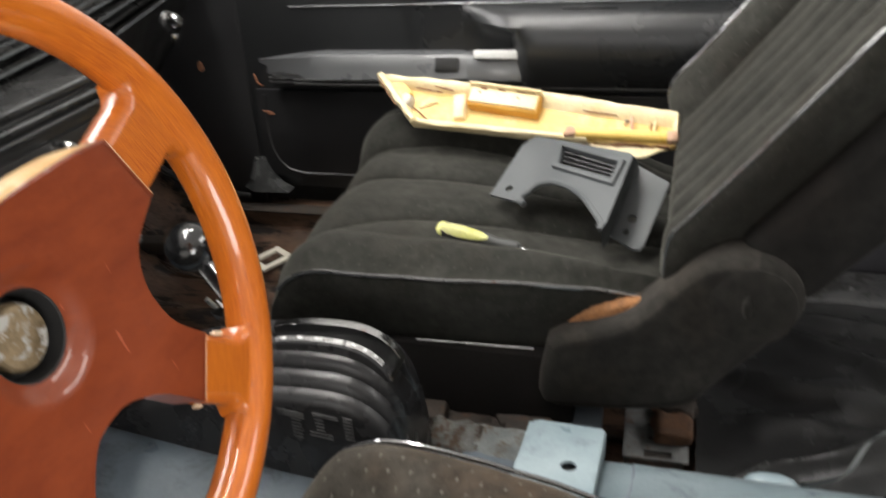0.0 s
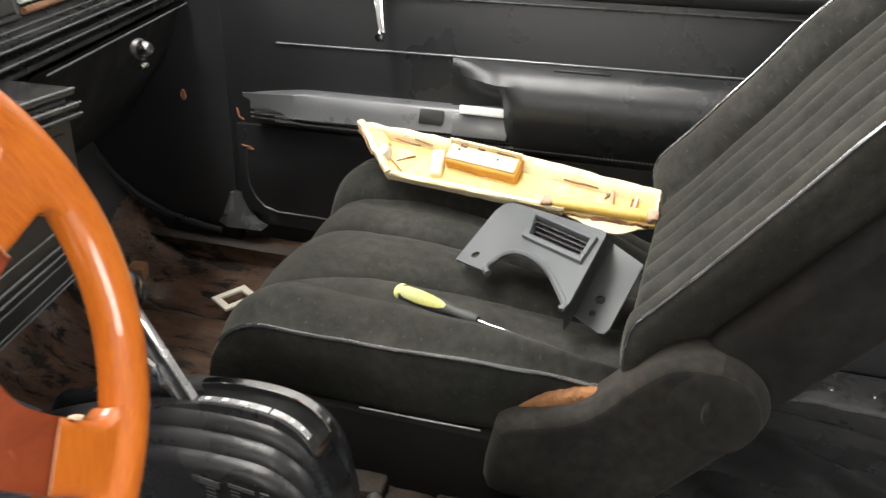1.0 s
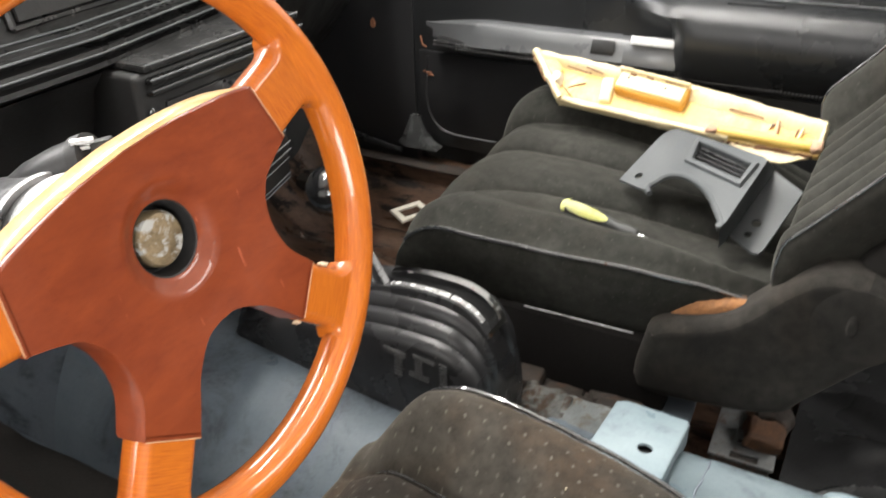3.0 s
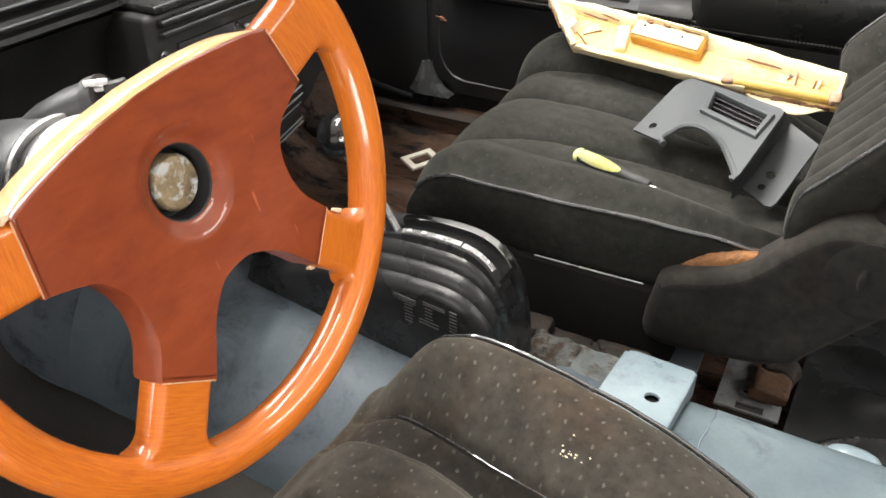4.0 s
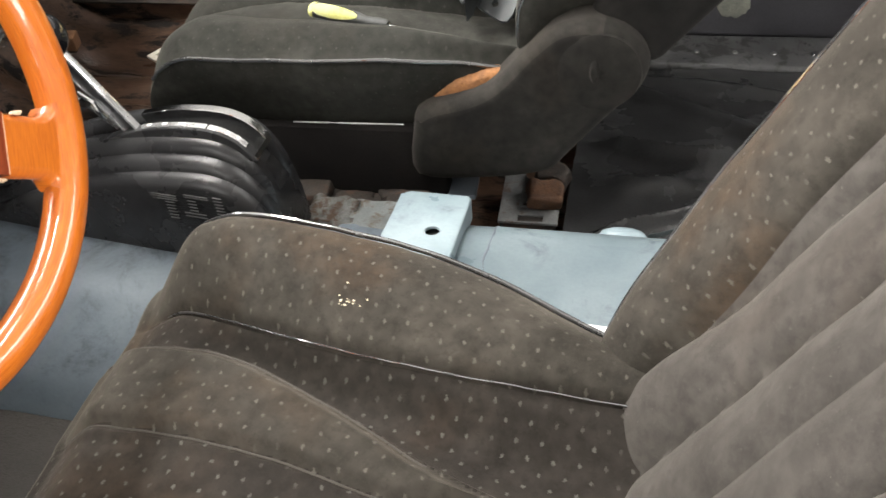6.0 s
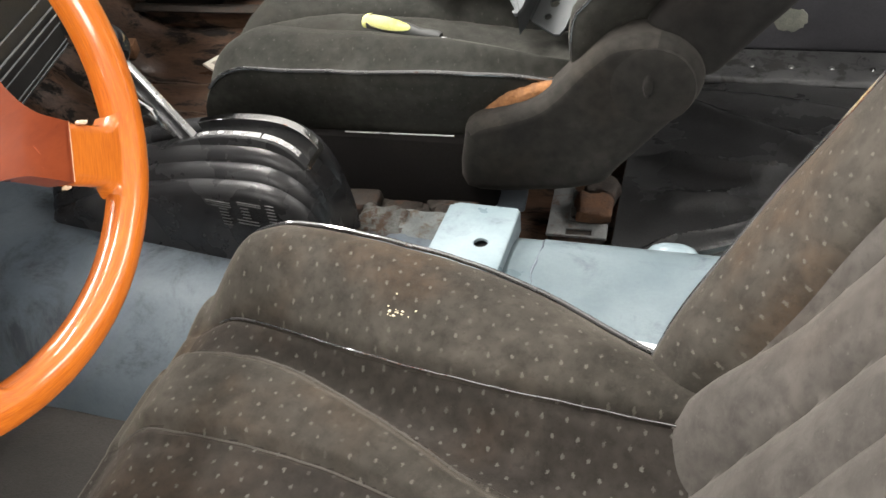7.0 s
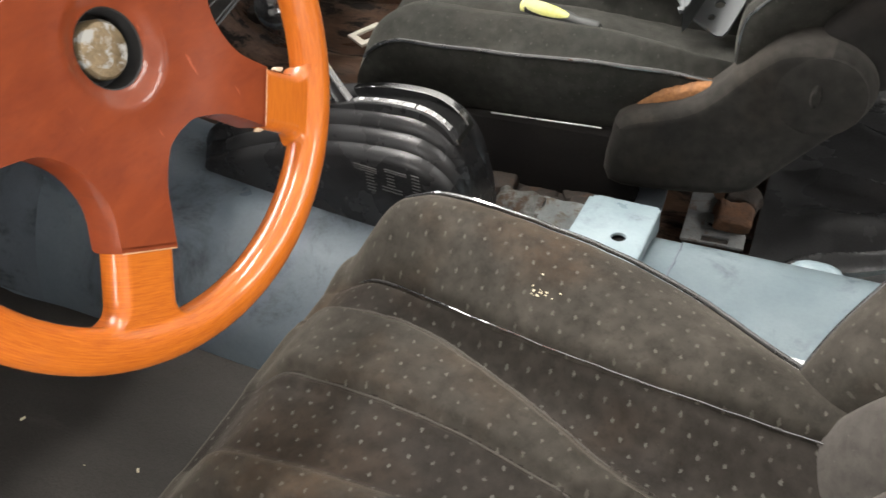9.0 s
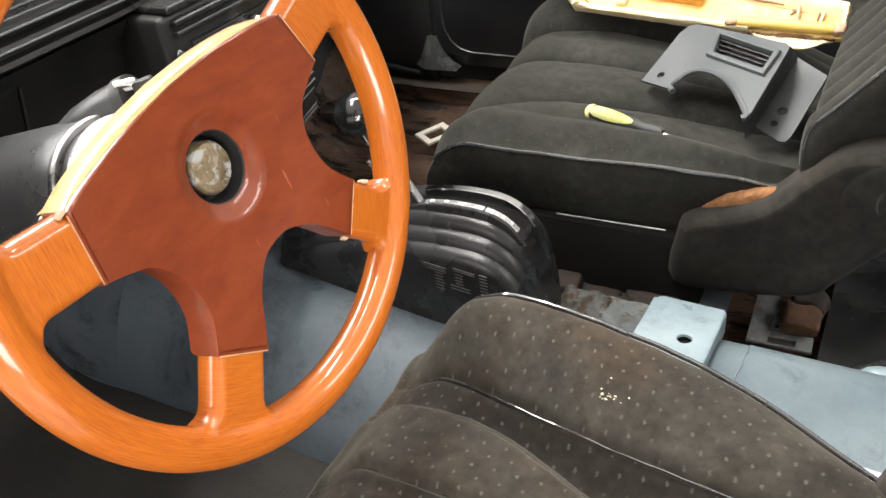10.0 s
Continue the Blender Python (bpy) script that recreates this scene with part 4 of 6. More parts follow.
    for x, y, z, a, l in ((0.0945, -0.0812, 0.0065, -40, 0.0065), (0.0505, -0.0988, 0.0065, -50, 0.0055), (-0.1030, 0.0555, 0.0055, 14, 0.006)):
        part("torn_edge", roughed(boxed((l, 0.0022, 0.005), m @ pose(x, y, z, 0, 0, a), 0.0006, 1), 0.0012, 240), torn, w, "pale torn veneer")
    part("horn_cup", lathe([(0.0245, -0.0178), (0.0236, -0.0166), (0.0226, -0.0170), (0.0216, -0.023), (0.0208, -0.032), (0, -0.032)], hm, 40), DEEP, w, "black horn button cup")
    part("horn_button", lathe([(0, -0.0190), (0.010, -0.0192), (0.0155, -0.0200), (0.0172, -0.0222), (0.0174, -0.031), (0, -0.031)], hm, 36), BRASS, w, "tarnished bronze horn button")


def column():
    c = thing("steering_column", (-0.45, 0.359, 0.42), "black steering column with a bright collar", "steering column")
    m = wheel_frame() @ pose(0, 0, 0, 0, 0, -WHEEL_TURN)
    satin = plain("satin_silver", (0.60, 0.61, 0.62), (0.76, 0.76, 0.76), 0.38, 0.55, scale=25, fine=600, bump=0.06)
    part("hub_boss", lathe([(0.026, -0.020), (0.032, -0.030), (0.036, -0.042)], m, 36), SILVER, c, "bright hub adapter")
    part("collar", lathe([(0.0, -0.040), (0.036, -0.041), (0.0440, -0.048), (0.0470, -0.062), (0.0485, -0.090), (0.0490, -0.0940), (0.0478, -0.0965), (0.0, -0.097)], m, 56), satin, c, "wide satin silver collar")
    part("gap_ring", lathe([(0.0, -0.096), (0.0462, -0.0962), (0.0462, -0.110), (0.0, -0.111)], m, 56), DEEP, c, "black gap behind the collar")
    part("ring", lathe([(0.046, -0.1065), (0.0498, -0.1068), (0.0508, -0.1090), (0.0508, -0.1130), (0.0495, -0.1160), (0.046, -0.117)], m, 56), STEEL, c, "silver trim ring")
    part("shroud", lathe([(0.0, -0.116), (0.0475, -0.117), (0.0490, -0.124), (0.0495, -0.150), (0.0480, -0.20), (0.045, -0.30), (0.042, -0.45), (0.040, -0.62), (0, -0.62)], m, 56), BLACK, c, "black column shroud")
    lock = part("ignition_barrel", tube([m @ Vector(p) for p in ((0.010, 0.034, -0.150), (0.017, 0.0395, -0.135), (0.0255, 0.0445, -0.116), (0.035, 0.0480, -0.096))], [0.0150, 0.0170, 0.0175, 0.0172], 28), BLACK, c, "glossy black ignition barrel")
    part("barrel_ring", tube([m @ Vector((0.0320, 0.0470, -0.102)), m @ Vector((0.0355, 0.0480, -0.094))], 0.0186, 28), DARK, lock)
    head = part("lock_head", boxed((0.013, 0.016, 0.014), m @ pose(0.040, 0.0520, -0.086, 0, 40), 0.002), DARK, lock)
    for x, y, z, l in ((0.029, 0.0625, -0.090, 0.015), (0.0370, 0.0570, -0.088, 0.023), (0.0440, 0.0500, -0.086, 0.012)):
        part("key_plate", boxed((0.0050, 0.0035, l), m @ pose(x, y, z, 25, 50, 20), 0.0008, 1), POLISHED, head, "bright metal key plate")
    part("key_loop", tube([m @ Vector(p) for p in ((0.040, 0.054, -0.086), (0.045, 0.052, -0.084), (0.047, 0.046, -0.083))], 0.0012, 6), POLISHED, head)
    part("stalk", tube([m @ Vector(p) for p in ((-0.045, 0.008, -0.112), (-0.066, 0.0055, -0.105), (-0.10, 0.002, -0.098), (-0.15, -0.008, -0.09))], [0.0048, 0.0045, 0.0045, 0.006], 12), SILVER, c, "silver indicator stalk")
    part("stalk_tip", tube([m @ Vector(p) for p in ((-0.048, 0.0078, -0.111), (-0.062, 0.006, -0.1065))], [0.006, 0.0055], 12), WHITE, c)


steering_wheel()
column()


# ---- shifter ----
def shifter():
    s = thing("gear_shifter", (-0.26, 0.765, 0.13), "black floor shifter with arched gate and chrome lever", "gear shifter")
    def over(t):
        """The gate's arch, t from the front (0) to the rear foot (1)."""
        if t < 0.55:
            x = -0.455 + 0.25 * t / 0.55
            return x, 0.278 - 0.13 * ((x + 0.205) / 0.25) ** 2
        a = radians(90 * (1 - (t - 0.55) / 0.45))
        return -0.205 + 0.091 * max(0, math.cos(a)) ** 0.667, 0.150 + 0.128 * max(0, math.sin(a)) ** 0.667
    smooth_arch = [over(k / 60) for k in range(61)]

    def profile(drop, grow):
        pts = []
        for x, z in smooth_arch:
            if x < -0.205:
                z = 0.278 - (0.13 if drop == 0.024 else 0.062) * ((x + 0.205) / 0.25) ** 2
            pts.append((x + grow * (1 if x > -0.2 else -1) * ease(0.28, 0.20, z), z - drop))
        x0, z0 = pts[0]
        r = (z0 - 0.120) / 2
        nose = [(x0 - 0.9 * r * math.sin(radians(a)), z0 - r + r * math.cos(radians(a))) for a in range(165, 0, -15)]
        return pts + [(pts[-1][0], 0.105), (x0 + 0.02, 0.116)] + nose
    # y is along -z of this frame
    def slab(y0, y1, drop, grow):
        return puffy(profile(drop, grow), y1 - y0, 0.015, pose(0, y1, 0, 90))
    part("housing", slab(0.716, 0.818, 0.040, 0.004), BLACK_GRAIN, s, "grained black housing")
    part("step", slab(0.729, 0.815, 0.026, 0.003), BLACK_GRAIN, s)
    part("step", slab(0.743, 0.766, 0.010, 0.002), BLACK_GRAIN, s)
    part("step", slab(0.792, 0.812, 0.010, 0.002), BLACK_GRAIN, s)
    part("gate", slab(0.756, 0.803, 0.024, 0.0), DEEP, s)

    def strip(y, half, lift, a, b, material, label):
        rows = []
        for k in range(33):
            t = a + (b - a) * k / 32
            (x, z), (x0, z0), (x1, z1) = over(t), over(t - 0.004), over(t + 0.004)
            d = Vector((x1 - x0, z1 - z0)).normalized()
            rows.append([(x - d.y * h, yy, z + d.x * h) for yy, h in ((y - half, -0.026), (y - half, lift - 0.001), (y - half + 0.001, lift), (y + half - 0.001, lift), (y + half, lift - 0.001), (y + half, -0.026))])
        bm = loft(rows)
        return part("scale_strip" if lift in (0.0012, 0.0018) else "gate_rail", bm, material, s, label)
    strip(0.795, 0.0055, 0.001, 0.40, 0.815, CHROME, "worn satin gate rail")
    strip(0.7600, 0.0070, 0.000, 0.32, 0.815, BLACK, "")
    strip(0.7610, 0.0040, 0.0012, 0.44, 0.60, POLISHED, "worn bright gear scale strip")
    strip(0.7610, 0.0040, 0.0012, 0.606, 0.76, POLISHED, "worn bright gear scale strip")
    for k in range(7):
        a = 0.455 + 0.043 * k
        strip(0.7610, 0.0026, 0.0018, a, a + 0.012, WHITE, "pale gear mark")
    strip(0.778, 0.022, 0.001, 0.805, 0.825, CHROME, "")
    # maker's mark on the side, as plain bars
    bars = [(0.000, 0.0, 0.030), (0.000, 0.003, 0.030), (0.000, 0.006, 0.030), (0.039, 0.0, 0.028), (0.039, 0.003, 0.028)]
    for k in range(6):
        bars += [(0.005, 0.010 + 0.0045 * k, 0.011), (0.032, 0.007 + 0.0045 * k, 0.010 + 0.016 * (k > 3))]
    for k in range(7):
        bars.append((0.064, 0.001 + 0.0045 * k, 0.010))
    for x, low, wd in bars:
        part("mark_bar", boxed((wd, 0.0016, 0.0011), pose(-0.226 + x, 0.7138, 0.217 - low, 0, 6), 0.0003, 1), PRINT, s)
    # lever
    base, top = Vector((-0.264, 0.772, 0.256)), Vector((-0.327, 0.757, 0.362))
    way = (top - base).normalized()
    ang = math.degrees(math.atan2(top.x - base.x, top.z - base.z))
    mid = (base + top) / 2
    lever = part("lever", boxed((0.015, 0.005, (top - base).length), pose(*mid, 0, ang, 0), 0.001), BLACK, s, "flat black lever")
    part("lever_edge", boxed((0.0035, 0.009, (top - base).length), pose(mid.x + 0.0065, mid.y - 0.002, mid.z + 0.005, 0, ang, 0), 0.001), POLISHED, lever, "bright polished lever edge")
    part("lever_edge", boxed((0.003, 0.007, (top - base).length), pose(mid.x - 0.007, mid.y - 0.002, mid.z - 0.004, 0, ang, 0), 0.001), POLISHED, lever, "bright polished lever edge")
    part("trigger", tube([base + Vector((-0.024, -0.008, 0.012)), base + way * 0.075 + Vector((-0.024, -0.008, 0))], 0.003, 8), STEEL, lever)
    part("trigger_plate", boxed((0.020, 0.004, 0.012), pose(mid.x - 0.016, mid.y - 0.010, mid.z - 0.004, 0, ang), 0.001), CHROME, lever)
    part("linkage", tube([mid + Vector((-0.016, -0.012, 0.01)), mid + Vector((0.0, -0.014, 0.0)), mid + Vector((0.004, -0.014, -0.02))], 0.0025, 8), CHROME, lever)
    part("shift_knob", lathe([(0, 0.0)] + [(0.0265 * math.sin(radians(a)), 0.0265 - 0.0265 * math.cos(radians(a))) for a in range(12, 180, 12)] + [(0, 0.053)], Matrix.Translation(top + Vector((0.010, -0.001, -0.004))) @ pose(0, 0, 0, 0, ang, 0), 28), plain("gloss_black", (0.006, 0.006, 0.007), (0.012, 0.012, 0.012), 0.16, coat=1.0, bump=0.02, rough_var=0.03), s, "glossy black ball knob")
    part("screw", lathe([(0, 0.0012), (0.003, 0.0012), (0.0038, 0), (0, 0)], pose(-0.325, 0.728, 0.2388, 20), 12), BLACK, s)


shifter()


# ---- seats ----
def between(x, table):
    return lerp(table, x)


def driver_seat():
    d = thing("driver_seat", (0.1, 0.38, 0.02), "worn brown dotted velour driver seat with black piping", "car seat")
    yc = 0.38
    so = [(-0.20, 0.232), (-0.16, 0.242), (-0.10, 0.246), (0.05, 0.241), (0.16, 0.222), (0.27, 0.188), (0.34, 0.175)]
    zo = [(-0.185, 0.205), (-0.16, 0.228), (-0.12, 0.258), (-0.08, 0.269), (0.05, 0.257), (0.16, 0.236), (0.27, 0.207), (0.34, 0.195)]
    si = [(-0.185, 0.182), (-0.134, 0.177), (-0.035, 0.152), (0.025, 0.137), (0.176, 0.118), (0.34, 0.110)]
    zi = [(-0.185, 0.180), (-0.155, 0.196), (-0.12, 0.208), (-0.035, 0.221), (0.05, 0.226), (0.176, 0.226), (0.34, 0.218)]
    sr = [(-0.19, 0.128), (-0.122, 0.113), (-0.066, 0.106), (-0.014, 0.092), (0.055, 0.063), (0.11, 0.037), (0.137, 0.023), (0.2, 0.0), (0.35, -0.05)]
    s2 = [(-0.19, 0.032), (-0.117, 0.027), (0.023, 0.010), (0.129, -0.014), (0.35, -0.06)]

    def height(x, s, sg=1):
        a, b = between(x, si), between(x, so)
        if s > a:
            t = (s - a) / (b - a)
            z = between(x, zi) * (1 - ease(0, 1, t)) + between(x, zo) * ease(0, 1, t) + 0.020 * math.sin(math.pi * min(1, t)) ** 0.8
            z -= 0.010 * math.exp(-(t / 0.06) ** 2) * ease(-0.19, -0.10, x)
        else:
            r = between(x, sr)
            z = between(x, zi)
            if s > r:
                t = (s - r) / max(a - r, 1e-3)
                z += 0.022 * (1 - ease(0.0, 0.22, t)) - 0.036 * math.sin(math.pi * t) * ease(-0.18, 0.04, x) + 0.002
                z -= 0.004 * math.exp(-((1 - t) / 0.08) ** 2)
            else:
                z += 0.036 - 0.014 * (1 - ease(0, 0.016, r - s))
                q, g = sg * s, between(x, s2)
                z -= 0.011 * math.exp(-((q - g) / 0.005) ** 2)
                z -= 0.014 * ease(g + 0.004, g - 0.014, q) * (1 - ease(-0.052, -0.072, q))
        return z + 0.0025 * noise.noise((x * 14, s * 14, 2)) + 0.0012 * noise.noise((x * 45, s * 45, 3))

    def top(u, v):
        x = -0.196 + 0.536 * u
        w = 2 * v - 1
        k = abs(w)
        a, b = between(x, si), between(x, so)
        s = a * k / 0.56 if k < 0.56 else a + (b - a) * (k - 0.56) / 0.44
        z = height(x, s, 1 if w > 0 else -1)
        z = 0.160 + (z - 0.160) * (1 - 0.9 * (1 - ease(-0.215, -0.115, x)) ** 1.5)
        sg = 1 if w > 0 else -1
        return Vector((x, yc + sg * s, z)), (x, sg * s)
    cushion = part("seat", pad(top, 180, 220, (0, 0, -1), [(0.006, 0.006), (0.009, 0.018), (0.010, 0.05), (0.006, 0.09), (-0.004, 0.13)]), VELOUR_NEAR, d, "worn brown velour cushion with pale dots")
    # sunken panels: their shade and lie of pile are put into a darker velour
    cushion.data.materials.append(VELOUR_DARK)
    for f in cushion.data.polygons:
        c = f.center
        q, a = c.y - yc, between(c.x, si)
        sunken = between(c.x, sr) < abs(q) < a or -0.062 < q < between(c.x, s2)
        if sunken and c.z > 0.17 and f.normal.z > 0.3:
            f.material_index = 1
    for sg in (1, -1):
        p = [top(u / 60, 0.5 + 0.4999 * sg)[0] + Vector((0, 0.004 * sg, 0.0005)) for u in range(5, 61)]
        part("piping", tube(p, [min(0.0025, 0.0008 + 0.0004 * k) for k in range(len(p))], 8), PIPING, cushion, "shiny black piping")
        p = [top(u / 60, 0.5 + 0.28 * sg)[0] + Vector((0, 0, 0.0025)) for u in range(5, 61)]
        part("piping", tube(p, [min(0.0011, 0.0005 + 0.0003 * k) for k in range(len(p))], 8), PIPING, cushion, "shiny black piping")
    welt = plain("worn_velour_welt", (0.055, 0.048, 0.041), (0.095, 0.085, 0.074), 0.95, scale=60, fine=500, bump=0.5)
    for table, lo, hi in ((sr, -0.17, 0.15), (s2, -0.17, 0.26)):
        line = []
        for k in range(50):
            x = lo + (hi - lo) * k / 49
            line.append(top((x + 0.196) / 0.536, 0.5 + 0.28 * (between(x, table) - 0.0015) / between(x, si))[0] + Vector((0, 0, 0.0003)))
        part("seam", tube(line, 0.0011, 6), welt, cushion, "worn paler seam welt")
    rng = random.Random(11)
    for k in range(18):
        x, y = 0.046 + rng.gauss(0, 0.0060), 0.546 + rng.gauss(0, 0.0045)
        r = rng.uniform(0.0005, 0.0013) if k > 2 else rng.uniform(0.0014, 0.0020)
        part("crumb", boxed((r * 1.8, r * 1.2, r * 0.7), pose(x, y, height(x, y - yc) + 0.0005, rng.uniform(-20, 20), 12, rng.uniform(0, 180)), r * 0.25, 1), CRUMB, cushion)
    # backrest
    lean = radians(27)
    up, out = Vector((math.sin(lean), 0, math.cos(lean))), Vector((-math.cos(lean), 0, math.sin(lean)))
    root = Vector((0.287, yc, 0.150))

    def back(u, v):
        h, w = 0.62 * u, 2 * v - 1
        half = 0.172 + 0.078 * ease(0.0, 0.22, h) - 0.05 * ease(0.45, 0.62, h)
        si_ = 0.13 + 0.02 * ease(0, 0.3, h)
        k = abs(w)
        s = si_ * k / 0.55 if k < 0.55 else si_ + (half - si_) * (k - 0.55) / 0.45
        dpt = 0.008 + (0.016 if s > si_ else 0.016 * ease(0.45, 1.0, s / si_)) * math.exp(-((h - 0.07) / 0.08) ** 2)
        if s > si_:
            t = (s - si_) / (half - si_)
            dpt += 0.034 * math.sin(math.pi * min(1, 0.08 + t * 0.54)) ** 0.9 - 0.012 * math.exp(-(t / 0.10) ** 2)
        else:
            dpt += 0.015 * abs(math.sin(math.pi * (s + 0.05 * h) / 0.072)) ** 0.6
        dpt += 0.003 * noise.noise((h * 10, s * 10, 8))
        if h < 0.05:
            dpt -= 0.03 * (1 - h / 0.05) ** 2
        sg = 1 if w > 0 else -1
        return root + up * h + out * dpt + Vector((0, sg * s, 0)), (h, sg * s)
    rest = part("backrest", pad(back, 110, 140, -out, [(0.006, 0.008), (0.008, 0.025), (0.006, 0.07), (-0.01, 0.11)]), VELOUR_NEAR, d, "worn brown velour backrest with side bolsters")
    # the fluted middle is of plain cloth without dots
    rest.data.materials.append(VELOUR_FLUTE)
    for f in rest.data.polygons:
        h = (f.center - root).dot(up)
        if abs(f.center.y - yc) < 0.13 + 0.02 * ease(0, 0.3, h) and f.normal.dot(out) > 0.1:
            f.material_index = 1
    for sg in (1, -1):
        p = [back(u / 60, 0.5 + 0.4999 * sg)[0] + Vector((0, 0.006 * sg, 0)) - out * 0.004 for u in range(0, 61)]
        part("piping", tube(p, 0.0036, 8), PIPING, rest, "shiny black piping")
    part("base", boxed((0.40, 0.40, 0.07), pose(0.08, yc, 0.060), 0.01), BLACK, d, "black seat base frame")


def passenger_seat():
    d = thing("passenger_seat", (-0.05, 1.13, 0.02), "charcoal velour passenger seat with fluted cushion and reclined back", "car seat")
    yc, hw = 1.13, 0.25
    # plan of the cushion: outer edge, inner edge of the near bolster, flute seams
    near = [(-0.05, -0.215), (0.02, -0.206), (0.08, -0.192), (0.175, -0.182)]
    inner = [(-0.31, -0.150), (-0.26, -0.134), (-0.197, -0.138), (-0.12, -0.149), (-0.02, -0.162), (0.05, -0.170), (0.10, -0.176), (0.175, -0.178)]
    seams = [[(-0.31, -0.140), (-0.26, -0.098), (-0.226, -0.078), (-0.158, -0.060), (-0.077, -0.046), (0.045, -0.024), (0.175, -0.010)],
             [(-0.31, 0.045), (-0.247, 0.062), (-0.1, 0.066), (0.175, 0.070)],
             [(-0.31, 0.150), (-0.2, 0.158), (0.0, 0.148), (0.175, 0.140)],
             [(-0.31, 0.212), (0.175, 0.205)]]
    base = [(-0.30, 0.288), (-0.2, 0.285), (-0.1, 0.275), (0.0, 0.258), (0.1, 0.243), (0.175, 0.238)]
    rim = [(-0.2, 0.272), (-0.03, 0.275), (0.03, 0.271), (0.12, 0.256), (0.175, 0.246)]

    def front(y):
        return -0.348 - 0.045 * (y - 0.915)

    def height(x, s):
        e, a = between(x, near), between(x, inner)
        b = between(x, base)
        if s < a:
            t = max(0.0, (s - e) / (a - e))
            z = between(x, rim) + 0.018 * ease(0, 0.7, t) + 0.006 * math.sin(math.pi * t)
            return z - (z - b + 0.014) * ease(0.89, 1.0, t) + 0.002 * noise.noise((x * 13, s * 13, 4))
        rows = [a] + [max(a + 0.004, between(x, q)) for q in seams] + [hw]
        z = b
        for n, (p, q) in enumerate(zip(rows, rows[1:])):
            if p <= s <= q:
                t = (s - p) / (q - p)
                puff = (4 * t * (1 - t)) ** 0.42
                z += (-0.016 + 0.012 * puff) if n == 0 else (-0.020 + 0.027 * puff)
        z += 0.044 * ease(0.12, 0.20, s) * ease(0.16, 0.0, x) - 0.014 * ease(0.215, 0.25, s)
        return z + 0.002 * noise.noise((x * 13, s * 13, 4)) + 0.001 * noise.noise((x * 50, s * 50, 4))

    def sheet(x, s):
        f = front(yc + s)
        z = height(x, s)
        e = (x - f) / 0.085
        if e < 1:
            z -= 0.080 * (1 - math.sqrt(max(0.0, 1 - (1 - e) ** 2)))
        return Vector((x, yc + s, z))

    def top(u, v):
        x = front(yc) + (0.175 - front(yc)) * u
        e, a = between(x, near), between(x, inner)
        s = e + (a - e) * v / 0.16 if v < 0.16 else a + (hw - a) * (v - 0.16) / 0.84
        x = front(yc + s) + (0.175 - front(yc + s)) * u
        p = sheet(x, s)
        p.z -= 0.005 * (1 - ease(0, 0.02, hw - s))
        return p, (x, s)
    cushion = part("seat", pad(top, 130, 190, (0, 0, -1), [(0.004, 0.005), (0.004, 0.02), (-0.002, 0.05), (-0.014, 0.09), (-0.026, 0.112)]), VELOUR_FAR, d, "fluted charcoal velour cushion")
    p = [top(u / 60, 0.0)[0] + Vector((0, -0.004, 0.0)) for u in range(2, 58)]
    part("piping", tube(p, 0.0024, 8), PIPING, cushion, "shiny black piping")
    p = [top(u / 60, 1.0)[0] + Vector((0, 0.004, 0.0)) for u in range(2, 56)]
    part("piping", tube(p, 0.0034, 8), PIPING, cushion, "shiny black piping")
    for q in seams:
        line = []
        for k in range(46):
            x = -0.31 + 0.46 * k / 45
            s_ = between(x, q)
            if x > front(yc + s_) + 0.006 and s_ > between(x, inner) + 0.006:
                line.append(sheet(x, s_) + Vector((0, 0, 0.0004)))
        part("seam", tube(line, 0.0013, 6), PIPING, cushion, "dark stitched seam")
    part("side_trim", tube([(-0.152, 0.914, 0.184), (-0.08, 0.913, 0.186), (-0.006, 0.914, 0.187)], 0.0012, 6), STEEL, d, "thin bright side trim")
    part("side_cover", boxed((0.32, 0.030, 0.170), pose(-0.12, 0.934, 0.088), 0.004), plain("dusty_black_panel", (0.009, 0.008, 0.008), (0.017, 0.015, 0.014), 0.9, scale=20, bump=0.2, spec=0.15), d, "black lower seat cover")
    part("seat_frame", boxed((0.30, 0.36, 0.05), pose(-0.13, yc + 0.04, 0.115), 0.01), DARK, d)
    # backrest
    lean, yb = radians(40.5), 1.1425
    up, out = Vector((math.sin(lean), 0, math.cos(lean))), Vector((-math.cos(lean), 0, math.sin(lean)))
    root = Vector((0.0922, yb, 0.2468))

    def side_half(h, w):
        round_off = 0.030 * (1 - math.sqrt(1 - max(0.0, 1 - (h - 0.052) / 0.034) ** 2))
        return (0.190 if w > 0 else 0.2175) - 0.05 * ease(0.48, 0.66, h) - round_off

    def back(u, v):
        h, w = 0.052 + 0.608 * u, 2 * v - 1
        half = side_half(h, w)
        s = half * w
        core = 0.150 if s > 0 else 0.172
        dpt = 0.002 + 0.008 * ease(0.2, 0.4, h)
        if abs(s) > core:
            t = (abs(s) - core) / (half - core)
            tall = 0.062 * ease(0.03, 0.14, h) if s > 0 else 0.030
            dpt += tall * math.sin(math.pi * min(1.0, 0.12 + (0.40 if s > 0 else 0.55) * t)) ** 0.8
            dpt -= 0.010 * math.exp(-(t / 0.07) ** 2)
        else:
            fan = s * (1 + 0.10 * ease(0.30, 0.05, h)) + 0.172
            t = (fan / 0.0537) % 1
            dpt += 0.033 * (4 * t * (1 - t)) ** 0.5 - 0.008
        dpt -= 0.10 * max(0.0, 1 - h / 0.11) ** 1.3
